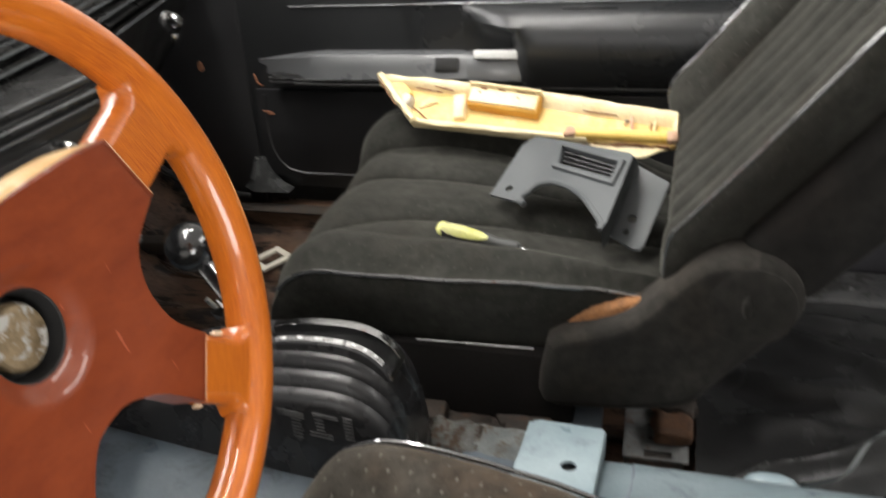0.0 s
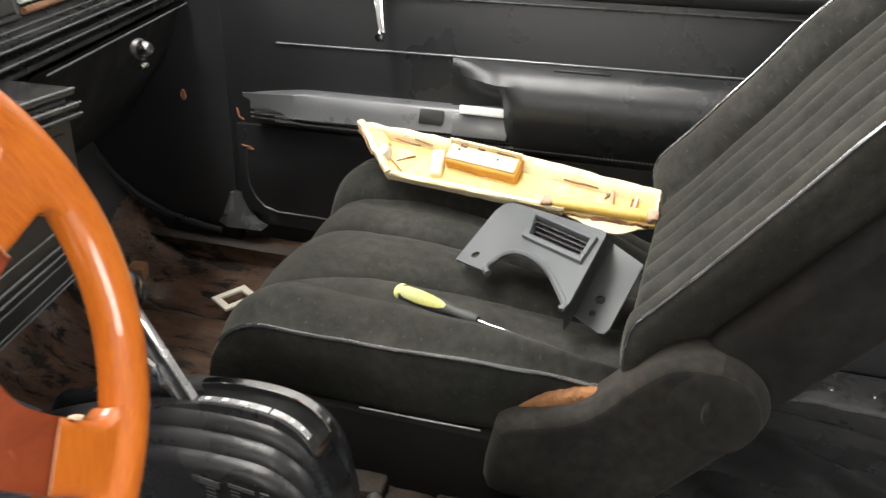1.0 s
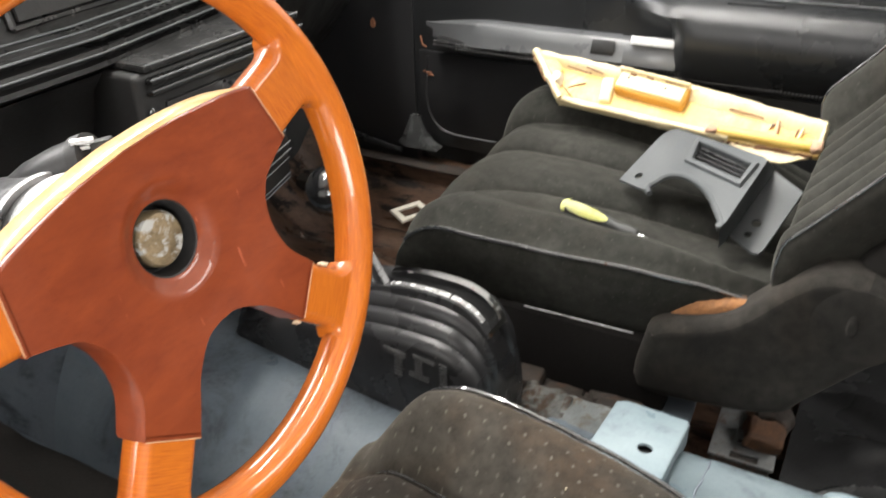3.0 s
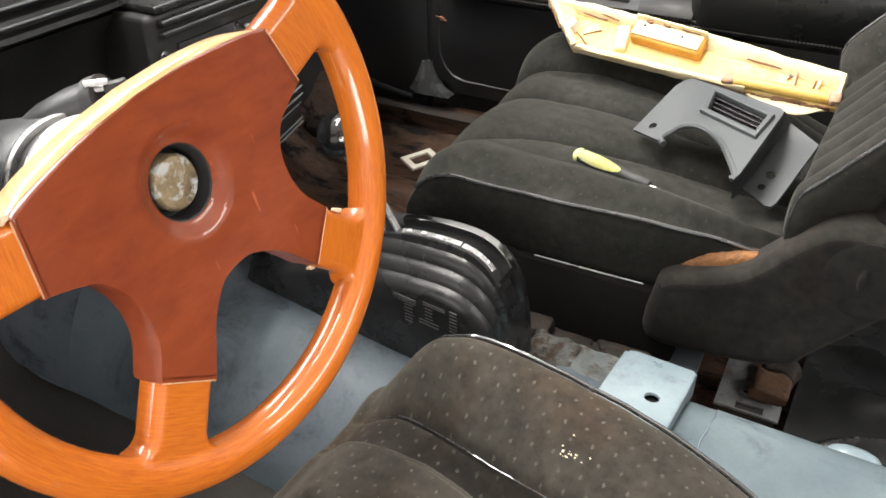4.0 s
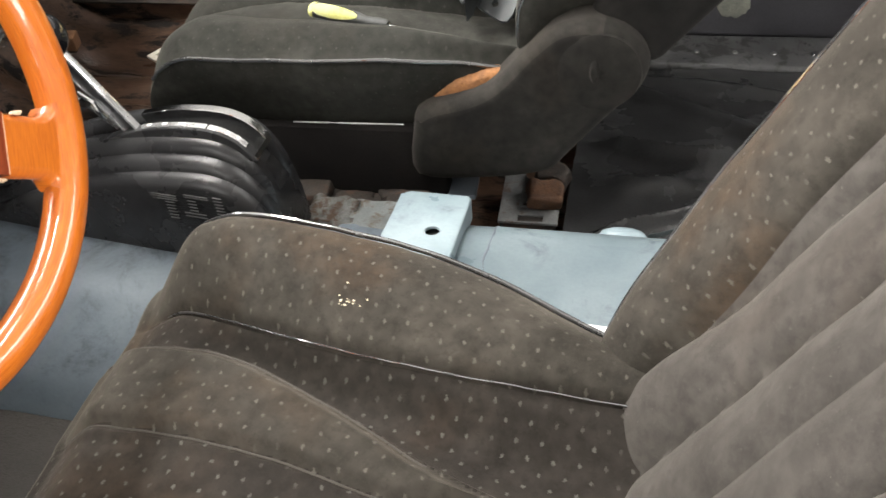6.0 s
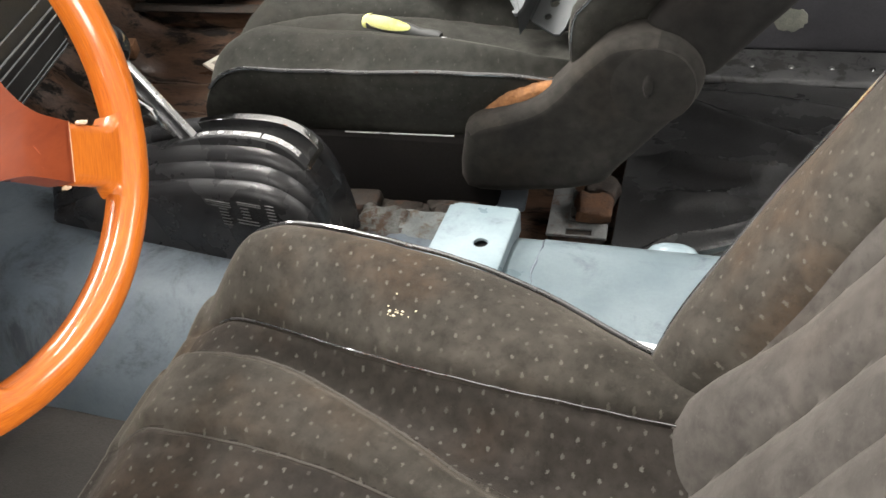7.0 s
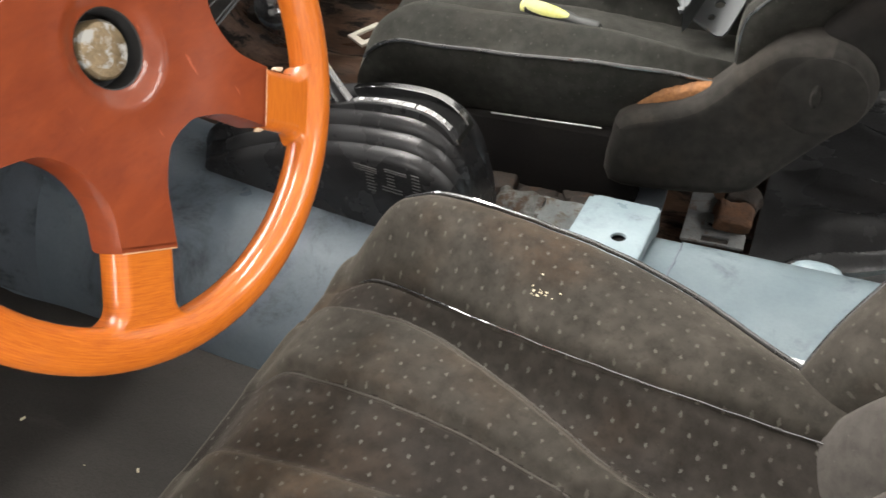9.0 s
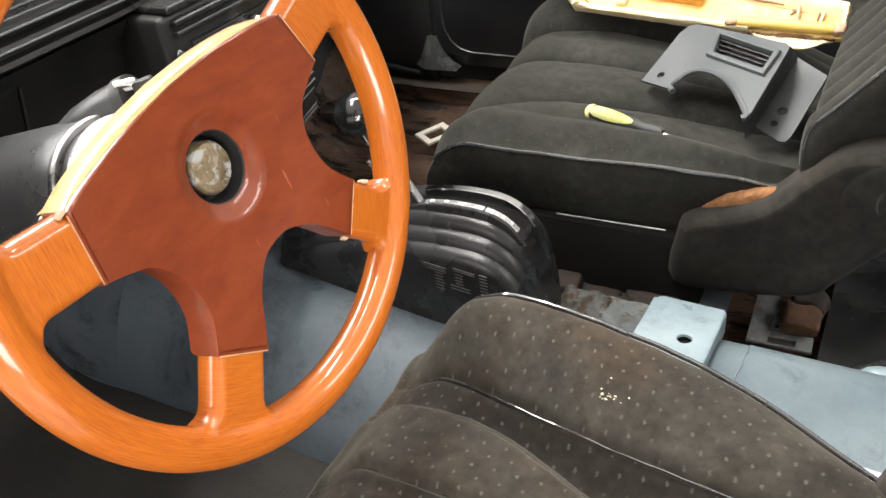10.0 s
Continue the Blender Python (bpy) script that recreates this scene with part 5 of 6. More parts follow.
        dpt += 0.002 * noise.noise((h * 11, s * 11, 6))
        return root + up * h + out * dpt + Vector((0, s, 0)), (h, s)
    rest = part("backrest", pad(back, 110, 150, -out, [(0.004, 0.005), (0.005, 0.018), (-0.004, 0.040), (-0.022, 0.060), (-0.03, 0.09)]), VELOUR_FAR, d, "fluted charcoal velour backrest")
    for v, r, rise in ((0.0, 0.0018, -0.002), (1.0, 0.0020, 0.0015)):
        p = [back(u / 60, v)[0] + Vector((0, 0.003 * (2 * v - 1), 0)) + out * rise for u in range(0, 61)]
        part("piping", tube(p, r, 8), PIPING, rest, "shiny black piping")
    for n in range(7):
        line = []
        for k in range(50):
            u = 0.10 + 0.88 * k / 49
            h = 0.052 + 0.608 * u
            s_ = (0.0537 * n - 0.172) / (1 + 0.10 * ease(0.30, 0.05, h))
            line.append(back(u, (s_ / side_half(h, s_) + 1) / 2)[0] + out * 0.0006)
        part("seam", tube(line, 0.0012, 6), DEEP, rest, "dark stitched seam")
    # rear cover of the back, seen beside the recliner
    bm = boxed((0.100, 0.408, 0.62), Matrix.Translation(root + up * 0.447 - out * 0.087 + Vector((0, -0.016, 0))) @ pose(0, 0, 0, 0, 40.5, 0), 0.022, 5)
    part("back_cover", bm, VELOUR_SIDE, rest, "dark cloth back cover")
    # recliner cover
    prof = [(0.006, 0.118), (0.009, 0.195), (0.016, 0.210), (0.034, 0.221), (0.073, 0.233), (0.100, 0.246), (0.122, 0.266), (0.150, 0.298), (0.178, 0.323), (0.200, 0.331), (0.222, 0.333), (0.248, 0.328), (0.269, 0.314), (0.281, 0.296), (0.284, 0.276), (0.273, 0.249), (0.250, 0.224), (0.198, 0.162), (0.172, 0.134), (0.10, 0.118)]
    loop = [(p.x, p.y) for p in rounded(prof, 4)]
    bm = puffy(loop, 0.048, 0.018, pose(0, 0.945, 0, 90))
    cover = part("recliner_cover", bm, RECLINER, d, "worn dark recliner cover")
    # worn pile and the light on upward faces, both put into a paler cloth
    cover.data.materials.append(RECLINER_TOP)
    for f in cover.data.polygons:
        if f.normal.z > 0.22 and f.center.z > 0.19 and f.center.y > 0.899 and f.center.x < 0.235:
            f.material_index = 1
    part("boss", lathe([(0, 0.004), (0.040, 0.0035), (0.046, 0.001), (0.048, -0.004), (0, -0.004)], pose(0.230, 0.8985, 0.276, 90), 32), RECLINER, cover)
    part("boss_pip", lathe([(0, 0.006), (0.008, 0.005), (0.013, 0.0), (0, 0)], pose(0.226, 0.8955, 0.279, 90) @ Matrix.Diagonal((0.5, 1.2, 0.8, 1)), 16), RECLINER, cover)
    part("screw", lathe([(0, 0.001), (0.0025, 0.001), (0.0035, 0), (0, 0)], pose(0.148, 0.8985, 0.214, 90), 10), BLACK, cover)
    part("screw", lathe([(0, 0.001), (0.0022, 0.001), (0.003, 0), (0, 0)], pose(0.055, 0.8985, 0.187, 90), 10), BLACK, cover)
    loop = [(p.x, p.y) for p in rounded([(0.016, 0.200), (0.034, 0.222), (0.056, 0.240), (0.082, 0.250), (0.108, 0.258), (0.126, 0.256), (0.138, 0.242), (0.10, 0.215)], 5)]
    bm = puffy(loop, 0.022, 0.008, pose(0, 0.945, 0, 90))
    for v in bm.verts:
        v.co += 0.0022 * noise.noise_vector(v.co * 110)
    part("foam", bm, FOAM, d, "exposed torn orange foam")


driver_seat()
passenger_seat()


# ---- tunnel hardware ----
def bracket():
    b = thing("tunnel_bracket", (0.042, 0.80, 0.115), "blue-grey steel bracket with a round hole on the tunnel", "bracket")
    m = Matrix.Translation((0.044, 0.801, 0.130)) @ pose(0, 0, 0, -4, 0, -1)
    outer = [(-0.046, -0.070), (0.042, -0.070), (0.042, 0.046), (0.038, 0.052), (-0.034, 0.054), (-0.042, 0.047)]
    part("top_plate", plate(outer, [circle(0.012, -0.022, 0.0084, 20)], 0.004, m, 0.0012), LIT_BLUE, b)
    for x in (-0.043, 0.041):
        part("side_flange", boxed((0.004, 0.118, 0.03), m @ pose(x, -0.010, -0.012), 0.001), LIT_BLUE, b)
    part("end_flange", boxed((0.08, 0.004, 0.03), m @ pose(0, 0.051, -0.012), 0.001), LIT_BLUE, b)
    part("hole_back", boxed((0.05, 0.05, 0.002), m @ pose(0.01, -0.022, -0.006)), DEEP, b)


def tunnel_cover():
    def skin(f, _, x0=0.122, long=0.88, rise=0.004):
        x = x0 + long * f
        h = tunnel_top(x) + rise
        pts = []
        for k in range(31):
            a = -0.98 + 1.94 * k / 30
            z = -0.01 + (h + 0.01) * (1 - min(1, abs(a)) ** (2.2 if a < 0 else 5.0)) ** 0.62
            pts.append((x + 0.004 * noise.noise((a * 6, 0, 0)) * (1 if f == 0 else 0), TUNNEL_Y + 0.167 * a, z + 0.002))
        return pts
    c = thing("tunnel_cover", (0.5, TUNNEL_Y, 0.10), "blue-grey painted tunnel cover plate behind the seam", "cover plate")
    part("plate", thicken(sweep(None, skin, 40), 0.003), LIT_BLUE, c)
    part("front_strip", thicken(sweep(None, lambda f, _: skin(f, _, 0.078, 0.046, 0.002), 4), 0.002), LIT_BLUE, c)
    part("seam", tube([(x - 0.001 + 0.003 * noise.noise((y * 40, 0, 1)), y, z - 0.001) for x, y, z in skin(0, None)[6:28]], 0.0011, 6), SLATE, c, "dark open seam at the front edge")
    hump = lathe([(0.0, 0.008), (0.010, 0.0075), (0.018, 0.004), (0.024, -0.004)], pose(0.268, 0.860, 0.080, -30) @ Matrix.Diagonal((1.3, 0.6, 1, 1)), 24)
    solid("tunnel_lug", hump, LIT_BLUE, "pale blue-grey pressed lug on the tunnel", "bracket")
    way = [(0.300, 0.862, 0.082), (0.325, 0.866, 0.084), (0.344, 0.868, 0.096), (0.353, 0.870, 0.122), (0.362, 0.870, 0.146), (0.385, 0.868, 0.166), (0.420, 0.86, 0.18)]
    p = sweep(None, lambda f, _: [Vector(rounded(way, 4)[int(f * 24)]) + Vector((0.25 * w_, -0.6 * w_, w_)) * 0.011 for w_ in (-1, -0.4, 0.4, 1)], 24)
    solid("belt_end", thicken(p, 0.0025), plain("pale_grey_webbing", (0.22, 0.24, 0.24), (0.34, 0.36, 0.36), 0.7, scale=60, fine=600, bump=0.5), "pale grey loose belt webbing on the tunnel", "seat belt")
    solid("hinge_strip", boxed((0.06, 0.012, 0.005), pose(0.262, 0.612, 0.172, 20, 0, -4), 0.0015), WHITE, "short white metal strip beside the seat hinge", "metal strip")


def seat_rail():
    r = thing("seat_rail", (0.14, 0.97, 0.0), "dirty grey slotted seat rail with a rusted end on the floor", "seat rail")
    grey = plain("dirty_grey_paint", (0.10, 0.104, 0.104), (0.20, 0.205, 0.20), 0.6, scale=30, bump=0.3, dust=(0.10, 0.065, 0.045), dust_at=(0.52, 0.68))
    m = pose(0.140, 0.976, 0.030, 3, 0, 2)
    outer = [(-0.040, -0.048), (0.040, -0.050), (0.040, -0.022), (-0.012, -0.020), (-0.012, 0.052), (-0.040, 0.054)]
    holes = [[(-0.014, -0.046), (0.020, -0.046), (0.020, -0.034), (-0.014, -0.034)]]
    part("rail_plate", plate(outer, holes, 0.004, m, 0.0008), grey, r, "grey slotted rail plate")
    part("rail_plate", plate([(-0.012, -0.018), (0.002, -0.018), (0.002, 0.030), (-0.012, 0.050)], [circle(-0.006, -0.010, 0.0042, 10), circle(-0.006, 0.014, 0.0042, 10)], 0.003, m, 0.0005), grey, r)
    part("rust_block", roughed(boxed((0.050, 0.046, 0.024), pose(0.160, 0.972, 0.046, 6, 4, 10), 0.009, 3), 0.006, 50), RUST, r, "orange rusted block")
    part("rust_block", roughed(boxed((0.044, 0.040, 0.030), pose(0.166, 1.012, 0.046, 4, 6, -12), 0.009, 3), 0.007, 45), RUSTY, r, "dark rusted block")
    part("rail_foot", boxed((0.074, 0.098, 0.028), pose(0.140, 0.978, 0.014), 0.004), RUSTY, r)


def rusty_parts():
    flakes = thing("rust_scale", (-0.06, 0.90, 0.06), "flaking dark rusty steel scale beside the tunnel", "rust")
    rng = random.Random(21)
    for k in range(12):
        x, y = -0.125 + 0.0125 * k, 0.905 + 0.030 * math.sin(k * 2.1)
        bm = roughed(boxed((rng.uniform(0.03, 0.05), rng.uniform(0.04, 0.065), 0.016), pose(x, y, 0.066 + 0.005 * math.sin(k * 3), 8 * math.sin(k), 6, 30 * k), 0.005), 0.004, 60)
        part("flake", bm, RUSTY, flakes)

    def lumps(f, _):
        x = -0.118 + 0.064 * f
        return [(x, 0.792 + 0.086 * k / 20, 0.104 + 0.010 * noise.noise((x * 60, k * 0.45, 7)) + 0.014 * math.sin(math.pi * k / 20) ** 0.5 * math.sin(math.pi * (0.1 + 0.8 * f)) ** 0.5 - 0.03 * ease(0.7, 1, k / 20)) for k in range(21)]
    solid("tunnel_patch", thicken(sweep(None, lumps, 24), 0.006), plain("flaking_pale_paint", (0.070, 0.067, 0.060), (0.21, 0.215, 0.205), 0.7, scale=40, bump=0.6, dust=(0.085, 0.056, 0.038), dust_at=(0.44, 0.58)), "lumpy pale flaking paint lump on the tunnel", "patch plate")

    def flat(f, _):
        x = -0.060 + 0.070 * f
        return [(x, 0.785 + 0.092 * k / 12, 0.112 + 0.003 * noise.noise((x * 40, k * 0.5, 2)) - 0.035 * ease(0.75, 1, k / 12)) for k in range(13)]
    solid("tunnel_sheet", thicken(sweep(None, flat, 14), 0.003), plain("pale_stained_paint", (0.16, 0.175, 0.175), (0.30, 0.32, 0.315), 0.6, scale=26, bump=0.3, dust=(0.13, 0.10, 0.075), dust_at=(0.50, 0.66)), "pale stained sheet metal beside the bracket", "patch plate")
    solid("bracket_backing", boxed((0.070, 0.042, 0.010), pose(0.040, 0.940, 0.074, 4, 0, 3), 0.003), SLATE, "dark slate steel tab behind the bracket", "bracket")
    b = thing("seat_bolt", (-0.142, 0.925, 0.06), "rusty bolt on a plate beside the tunnel", "bolt")
    part("bolt_plate", roughed(boxed((0.054, 0.040, 0.026), pose(-0.145, 0.902, 0.076, 0, 0, 6), 0.004), 0.003, 70), RUSTY, b)
    part("bolt_head", lathe([(0, 0.030), (0.009, 0.030), (0.012, 0.024), (0.012, 0.0), (0, 0)], pose(-0.158, 0.935, 0.078), 6), RUSTY, b, "rusted bolt head")


bracket()
tunnel_cover()
seat_rail()
rusty_parts()


# ---- loose things on the passenger seat ----
def on_plane(c, n, xdir):
    n = Vector(n).normalized()
    x = Vector(xdir)
    x = (x - n * x.dot(n)).normalized()
    m = Matrix((x, n.cross(x), n)).transposed().to_4x4()
    return Matrix.Translation(c) @ m


def bezel():
    b = thing("dash_vent_bezel", (0.0, 1.11, 0.29), "grey plastic dash vent bezel with arched cut-out", "dash bezel")
    m = on_plane((0.0, 1.115, 0.330), (-0.28, -0.30, 0.91), (1, 0, 0.25))
    arch = [(p.x, p.y) for p in rounded([(-0.052, -0.043), (-0.048, -0.018), (-0.032, -0.007), (-0.009, -0.013), (0.017, -0.037), (0.040, -0.076), (0.050, -0.118)], 4)][:25]
    outer = [(-0.103, -0.010)] + arch + [(0.056, -0.122), (0.062, -0.112), (0.093, 0.002), (0.088, 0.010), (-0.008, 0.073), (-0.045, 0.096), (-0.056, 0.095), (-0.067, 0.083)]
    vent = [(-0.005, 0.016), (0.066, -0.038), (0.075, -0.009), (-0.003, 0.053)]
    part("face", plate(outer, [circle(-0.076, -0.006, 0.0058, 14), vent], -0.004, m), GREY, b)
    part("arch_lip", tube([m @ Vector((x, y, -0.003)) for x, y in arch], 0.0045, 8), GREY, b)
    rim = [(-0.016, 0.015), (0.068, -0.050), (0.084, -0.008), (-0.008, 0.066)]
    part("vent_frame", plate(rim, [vent], 0.006, m, 0.0015), GREY, b)
    v = part("vent_box", plate(vent, [], -0.003, m @ pose(0, 0, -0.008)), DARK, b, "black vent opening")
    for k in range(4):
        f = (k + 0.55) / 4
        p, q = Vector(vent[0]).lerp(Vector(vent[3]), f), Vector(vent[1]).lerp(Vector(vent[2]), f)
        mid, d = (p + q) / 2, q - p
        part("slat", boxed((d.length, 0.0020, 0.007), m @ pose(mid.x, mid.y, -0.003, 30, 0, math.degrees(math.atan2(d.y, d.x))), 0.0005, 1), BLACK, v)
    f = on_plane((0.087, 1.105, 0.2875), (-0.05, -0.5, 1), (1, 0, 0))
    flange = [(-0.022, -0.042), (0.010, -0.064), (0.018, -0.064), (0.023, -0.056), (0.048, 0.046), (0.006, 0.075)]
    part("side_flange", plate(flange, [circle(0.005, -0.016, 0.0064, 16), circle(-0.001, -0.037, 0.0048, 14)], -0.004, f), GREY, b)
    bm = bmesh.new()
    a, c = [m @ Vector(p) for p in ((0.057, -0.121, 0), (0.093, 0.004, 0))], [f @ Vector(p) for p in ((-0.022, -0.042, 0), (0.006, 0.075, 0))]
    bm.faces.new([bm.verts.new(p) for p in (a[0], c[0], c[1], a[1])])
    part("side_wall", thicken(bm, 0.003), GREY, b)
    lip = [m @ Vector((x, y, -0.002)) for x, y in outer[26:]]
    part("rear_skirt", thicken(sweep(None, lambda t, _: [p + Vector((0, 0.006, -0.030)) * t for p in lip], 3), 0.003), GREY, b)


def yellow_tray():
    t = thing("trim_backing", (-0.08, 1.29, 0.33), "yellow resin trim backing with cream lips and torn brown edges", "trim panel")
    m = on_plane((-0.08, 1.287, 0.352), (-0.02, -0.62, 0.78), (0.43, -0.036, -0.018))

    def lip(a, b, profile, seed, material=CREAM, name="lip", n=26, jag=0.0016, label=""):
        """An uneven moulded lip: profile points (outwards, height) along a line."""
        a, b = Vector(a), Vector(b)
        way = (b - a).normalized()
        out = Vector((way.y, -way.x))
        rows = []
        for k in range(n + 1):
            f = k / n
            p = a.lerp(b, f)
            row = []
            for i, (o, h) in enumerate(profile):
                w1 = jag * noise.noise((f * 9, i * 0.7, seed)) + 0.6 * jag * noise.noise((f * 31, i * 0.9, seed + 3))
                q = p + out * (o + w1)
                row.append(m @ Vector((q.x, q.y, h + w1 * (0.8 if h > 0.006 else 0.1))))
            rows.append(row)
        return part(name, loft(rows), material, t, label)
    outer = [(-0.243, 0.033), (-0.170, -0.040), (0.10, -0.040), (0.222, -0.034), (0.221, 0.012), (0.10, 0.021), (0.0, 0.030)]
    part("floor_sheet", plate(outer, [], 0.004, m, 0.001), YELLOW, t)
    wall = [(0.003, -0.002), (0.004, 0.006), (0.0035, 0.013), (0.001, 0.0155), (-0.003, 0.015), (-0.006, 0.011), (-0.007, 0.004), (-0.006, -0.001)]
    lip((-0.170, -0.040), (0.10, -0.041), wall, 1)
    lip((0.10, -0.041), (0.222, -0.034), [(o * 0.7, h * 0.6) for o, h in wall], 2, YELLOW)
    lip((-0.247, 0.035), (-0.168, -0.042), [(0.003, -0.002), (0.0045, 0.008), (0.004, 0.018), (0.001, 0.0205), (-0.004, 0.020), (-0.007, 0.015), (-0.009, 0.004), (-0.008, -0.001)], 3)
    lip((0.0, 0.030), (-0.246, 0.035), [(0.003, -0.002), (0.003, 0.008), (0.002, 0.0165), (-0.001, 0.018), (-0.006, 0.0165), (-0.011, 0.010), (-0.014, 0.004), (-0.012, -0.001)], 4)
    lip((0.218, 0.013), (0.0, 0.030), [(0.004, -0.002), (0.004, 0.008), (0.002, 0.015), (-0.003, 0.0165), (-0.009, 0.014), (-0.015, 0.009), (-0.019, 0.0045), (-0.016, -0.001)], 5)
    lip((0.222, -0.034), (0.219, 0.014), [(0.002, -0.002), (0.002, 0.010), (0.0, 0.016), (-0.003, 0.0155), (-0.005, 0.008), (-0.005, -0.001)], 6)
    # raised box: amber front, cream top with a turned-up rear lip
    bx = part("raised_box", boxed((0.112, 0.036, 0.020), m @ pose(-0.034, 0.008, 0.011, 0, 0, -3), 0.005, 3), YELLOW_DEEP, t, "amber raised box")
    part("box_lid", roughed(boxed((0.106, 0.028, 0.004), m @ pose(-0.035, 0.0095, 0.0215, -4, 0, -3), 0.0016, 2), 0.0008, 90), CREAM, bx, "cream box top")
    rows = []
    for k in range(25):
        f = k / 24
        w1 = 0.0016 * noise.noise((f * 12, 0, 9))
        x, y = -0.090 + 0.112 * f, 0.0275 - 0.006 * f
        rows.append([m @ Vector((x, y + o, h + w1)) for o, h in ((0.002, 0.010), (0.003, 0.0225), (0.002, 0.0290), (-0.001, 0.0295), (-0.003, 0.026), (-0.004, 0.020))])
    part("box_lip", loft(rows), CREAM, bx, "turned-up cream lip")
    for x, y, l in ((-0.002, 0.0205, 0.030), (-0.068, 0.0220, 0.010), (-0.040, 0.0215, 0.012)):
        part("burnt_rim", roughed(boxed((l, 0.0035, 0.003), m @ pose(x, y, 0.0245, 0, 0, -3), 0.0008, 1), 0.0012, 160), BROWN_EDGE, bx)
    for x, y, h in ((-0.073, 0.0150, 0.0236), (-0.012, 0.0095, 0.0236), (0.150, -0.002, 0.006)):
        part("hole", lathe([(0, 0.0006), (0.0022, 0.0004), (0.0026, -0.002), (0, -0.002)], m @ pose(x, y, h), 10), DEEP, t, "dark chip hole")
    # partition between the end pocket and the box
    part("partition", roughed(boxed((0.020, 0.044, 0.012), m @ pose(-0.103, -0.006, 0.008, 0, 0, 12), 0.004, 3), 0.0022, 70), CREAM, t, "cream moulded partition")
    part("end_gusset", roughed(boxed((0.040, 0.018, 0.010), m @ pose(-0.205, 0.016, 0.008, 0, 0, -38), 0.003, 2), 0.002, 80), YELLOW, t)
    part("clip", roughed(lathe([(0, 0.016), (0.008, 0.015), (0.011, 0.006), (0.012, 0), (0, 0)], m @ pose(-0.190, -0.006, 0.004) @ Matrix.Diagonal((0.9, 1.3, 1, 1)), 12), 0.0012, 130), IVORY, t, "pale metal clip")
    for x, y, l, a, h in ((-0.187, -0.020, 0.022, -20, 0.010), (-0.165, -0.022, 0.034, -35, 0.006), (-0.155, -0.006, 0.030, 28, 0.005), (-0.160, 0.018, 0.045, -6, 0.012), (-0.135, 0.022, 0.034, -10, 0.013), (-0.226, 0.006, 0.060, -46, 0.013),
                          (0.155, 0.004, 0.030, 60, 0.006), (0.185, -0.004, 0.022, 85, 0.006), (0.110, 0.006, 0.05, -4, 0.0085), (0.195, 0.010, 0.03, -6, 0.014)):
        part("burnt_edge", roughed(boxed((l, 0.0026, 0.0018), m @ pose(x, y, h, 0, 0, a), 0.0005, 1), 0.0014, 170), BROWN_EDGE, t)
    part("rib", boxed((0.005, 0.040, 0.010), m @ pose(0.158, -0.010, 0.006, 0, 0, 10), 0.002), PINKISH, t)
    part("rib", boxed((0.004, 0.036, 0.009), m @ pose(0.190, -0.008, 0.006, 0, 0, -4), 0.002), CREAM, t)
    # round bar along the front with broken ends
    a, b = m @ Vector((0.082, -0.0335, 0.013)), m @ Vector((0.210, -0.0270, 0.014))
    bar = part("bar", tube([a.lerp(b, k / 10) for k in range(11)], 0.0082, 16), AMBER_BAR, t, "bright yellow moulded bar")
    for f, l in ((-0.055, 0.019), (1.055, 0.017)):
        p = a.lerp(b, f)
        part("bar_end", roughed(boxed((l, 0.018, 0.017), Matrix.Translation(p) @ m.to_3x3().to_4x4(), 0.006, 3), 0.002, 110), PINKISH, bar, "pinkish broken bar end")
    lip((0.075, -0.041), (0.215, -0.036), [(0.004, 0.002), (0.005, 0.006), (0.001, 0.008), (-0.004, 0.006)], 12, BROWN_EDGE, "torn_seam", 34, 0.004, "torn brown seam")
    flap = [(p.x, p.y) for p in rounded([(0.098, -0.040), (0.120, -0.050), (0.146, -0.057), (0.176, -0.058), (0.200, -0.046), (0.206, -0.038)], 5)]
    part("flap", roughed(plate(flap, [], 0.003, m @ pose(0, 0, 0.002), 0.0008), 0.0012, 60), CREAM, t, "torn cream flap")


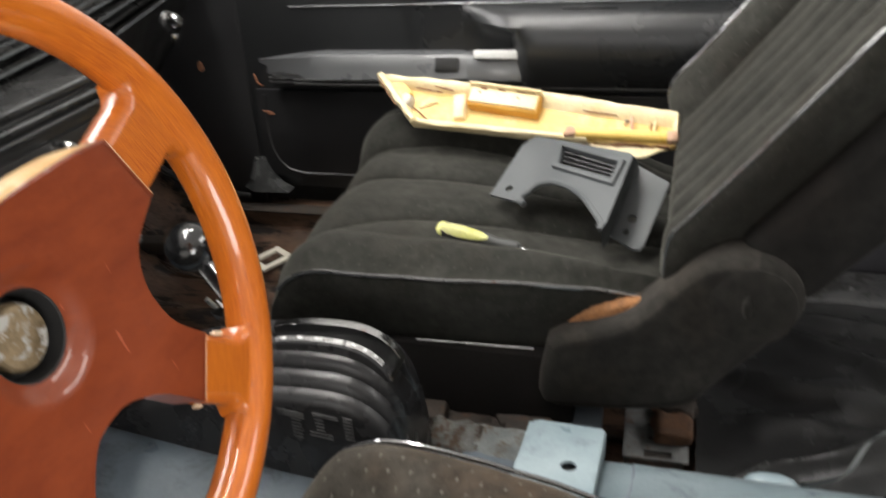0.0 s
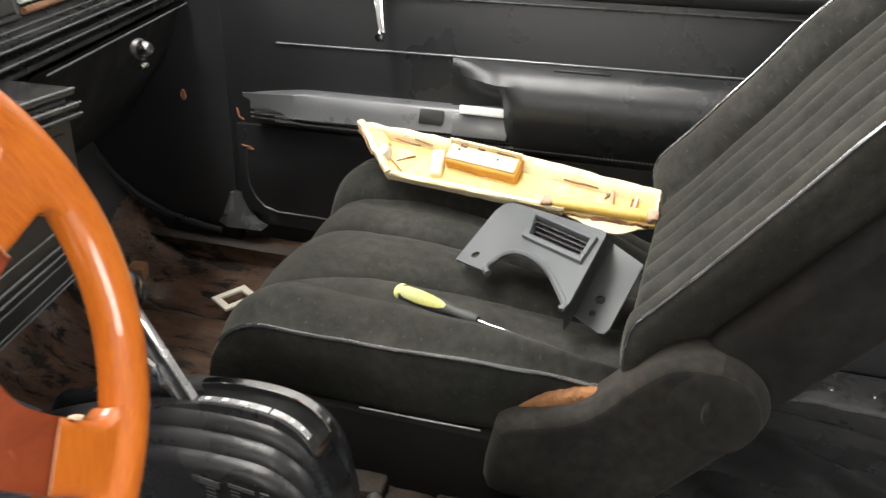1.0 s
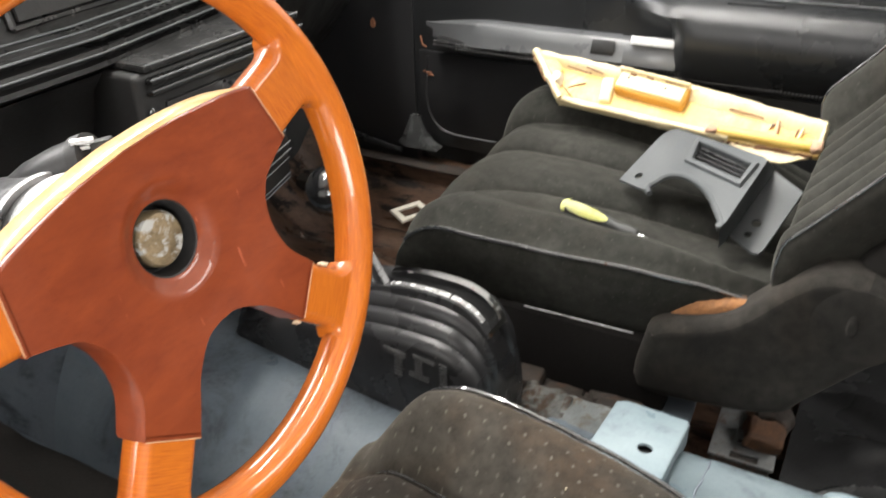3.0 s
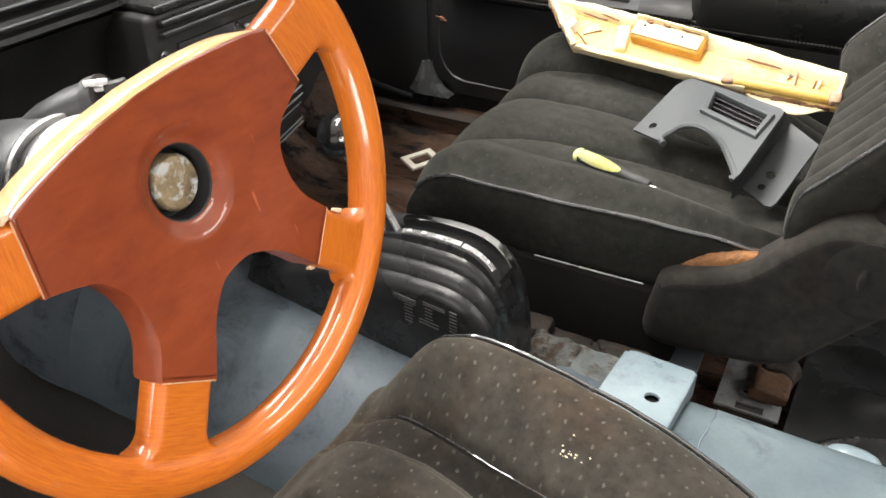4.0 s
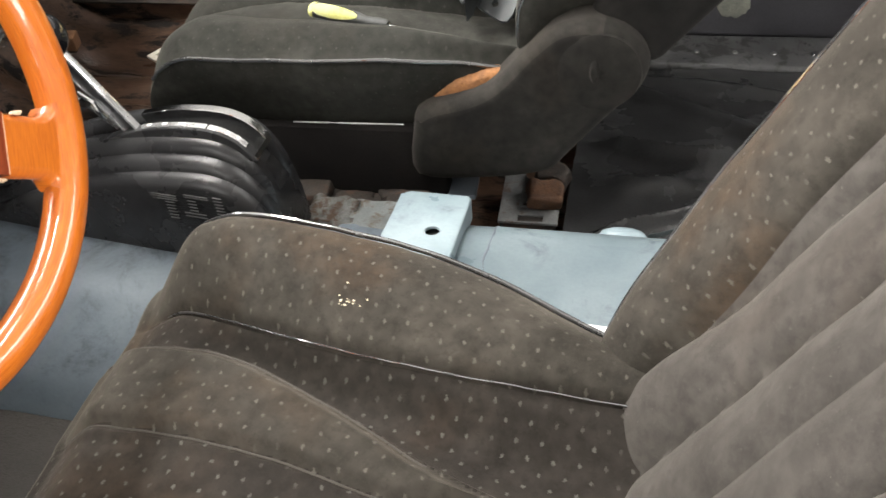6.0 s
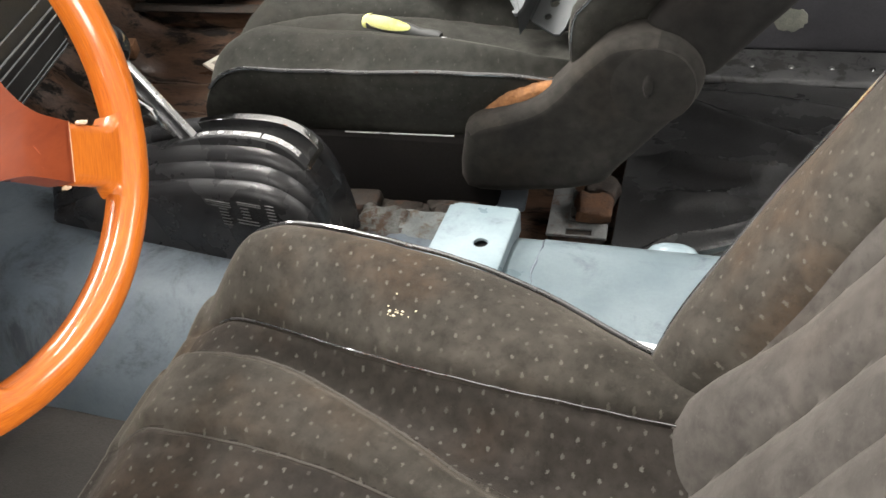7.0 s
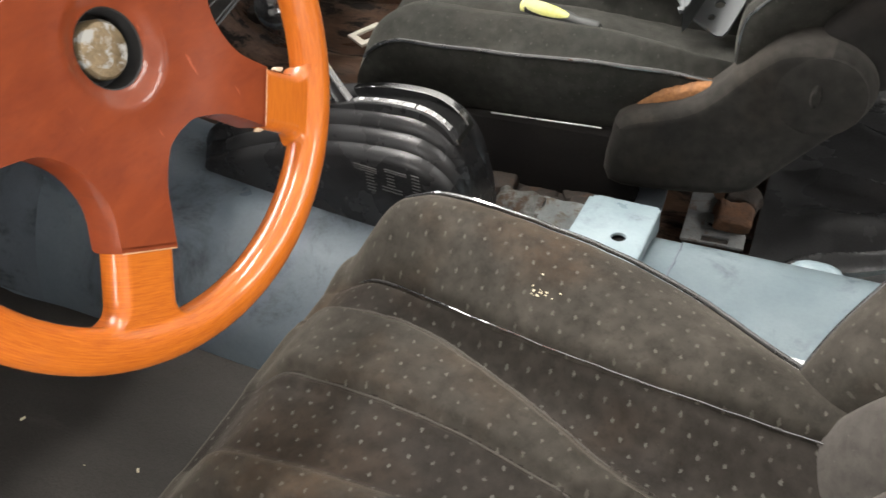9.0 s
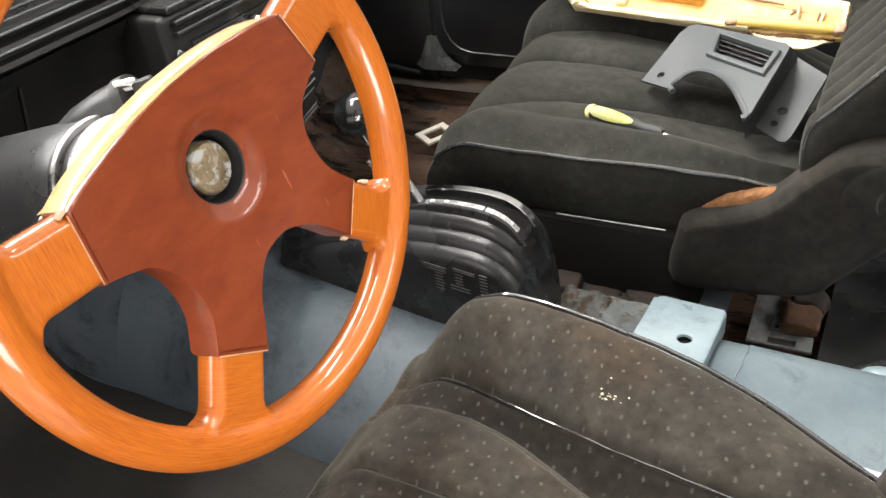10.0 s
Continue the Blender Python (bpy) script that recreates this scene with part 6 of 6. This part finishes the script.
def screwdriver():
    s = thing("screwdriver", (-0.08, 1.0, 0.285), "yellow and black screwdriver lying on the seat", "screwdriver")
    a, b = Vector((-0.151, 1.033, 0.279)), Vector((-0.036, 1.005, 0.272))
    m = Matrix.Translation(a) @ (b - a).to_track_quat("Z", "Y").to_matrix().to_4x4()
    slim = m @ Matrix.Diagonal((0.76, 0.76, 1, 1))
    part("handle", lathe([(0, 0), (0.008, 0.0005), (0.0125, 0.004), (0.0145, 0.012), (0.0150, 0.030), (0.0135, 0.055), (0.0115, 0.074), (0.0085, 0.082), (0.0085, 0.090), (0.0100, 0.098), (0.0100, 0.112), (0.0075, 0.116), (0, 0.116)], slim, 20), plain("dark_grey_rubber", (0.045, 0.047, 0.045), (0.070, 0.072, 0.070), 0.6, bump=0.2), s, "dark rubber handle")
    # the bright inlays: shells a little proud of the grip
    for a0 in (128, 308):
        bm = bmesh.new()
        rows = []
        for z, r, half in ((0.009, 0.0146, 24), (0.018, 0.0155, 43), (0.035, 0.0156, 50), (0.052, 0.0146, 46), (0.066, 0.0133, 33), (0.074, 0.0122, 14)):
            rows.append([bm.verts.new(slim @ Vector((r * math.cos(radians(a0 + half * (k / 4 - 1))), r * math.sin(radians(a0 + half * (k / 4 - 1))), z))) for k in range(9)])
        for p, q in zip(rows, rows[1:]):
            for k in range(8):
                bm.faces.new((p[k], p[k + 1], q[k + 1], q[k]))
        part("inlay", thicken(bm, 0.001), plain("pale_yellow_rubber", (0.88, 0.87, 0.28), (0.95, 0.94, 0.52), 0.4, scale=30, bump=0.1), s, "bright yellow-green inlay")
    part("butt_cap", lathe([(0, -0.0012), (0.006, -0.0008), (0.0098, 0.0010), (0.0138, 0.005), (0.0150, 0.0085), (0.0146, 0.0098), (0, 0.009)], slim, 20), HIVIS, s, "bright yellow-green butt")
    part("shaft", tube([m @ Vector((0, 0, 0.114)), m @ Vector((0.0, 0.0, 0.205))], 0.0024, 10), CHROME, s, "chrome shaft")


def floor_buckle():
    b = thing("floor_buckle", (-0.60, 1.27, 0.02), "ivory painted rectangular metal loop on the rusty floor", "metal loop")
    m = pose(-0.584, 1.338, max(0.034, floor_z(-0.584, 1.338) + 0.012), 4, -3, 60)
    part("loop", plate([(-0.034, -0.026), (0.034, -0.026), (0.034, 0.026), (-0.034, 0.026)], [[(-0.021, -0.014), (0.021, -0.014), (0.021, 0.014), (-0.021, 0.014)]], 0.005, m, 0.0015), IVORY, b)


bezel()
yellow_tray()
screwdriver()
floor_buckle()


# ---- rear footwell ----
def rear_sheet():
    folds = ((0.036, 1.105, -0.34, 0.224, 0.010), (0.020, 1.218, -0.60, 0.316, 0.016), (0.024, 0.910, 0.50, 0.265, 0.011),
             (0.014, 1.060, 0.42, 0.420, 0.020), (0.016, 1.280, -0.12, 0.300, 0.014), (0.010, 1.010, -0.10, 0.300, 0.014))

    def row(f, _):
        x = 0.190 + 1.05 * f
        pts = []
        for k in range(131):
            y = 0.862 + 0.468 * k / 130
            wob = 0.012 * noise.noise((x * 8, y * 3, 6))
            ridge = sum(h_ * (1 / (1 + ((y + wob - c - k_ * (x - x_)) / w_) ** 2)) for h_, c, k_, x_, w_ in folds)
            pts.append((x, y, 0.034 + ridge * ease(0.19, 0.27, x) + 0.010 * noise.noise((x * 6, y * 9, 3)) + 0.003 * noise.noise((x * 26, y * 30, 3))))
        return pts
    tagged(part("rubber_sheet", thicken(sweep(None, row, 170), 0.003), SHEET), "creased black rubber sheet over the rear floor", "floor covering")


def side_patch():
    patch = thing("torn_patch", (0.47, 1.44, 0.19), "pale torn patch on the rear side panel", "torn patch")
    rng = random.Random(3)
    outline = [(p.x * rng.uniform(0.8, 1.0), p.y * rng.uniform(0.75, 1.0)) for p in rounded([(-0.026, 0.016), (-0.018, -0.018), (0.010, -0.024), (0.030, -0.012), (0.028, 0.014), (0.0, 0.022)], 4)]
    part("flap", plate(outline, [], 0.003, pose(0.410, 1.446, 0.092, 90), 0.001), plain("bare_fibre", (0.12, 0.125, 0.105), (0.22, 0.22, 0.18), 0.9, scale=60, bump=0.6), patch)
    for k in range(5):
        solid("sill_screw", lathe([(0, 0.003), (0.004, 0.003), (0.005, 0), (0, 0)], pose(0.36 + 0.06 * k, 1.375, 0.0425), 10), STEEL, "small steel screw in the sill strip", "screw", group="sill screws")


rear_sheet()
side_patch()
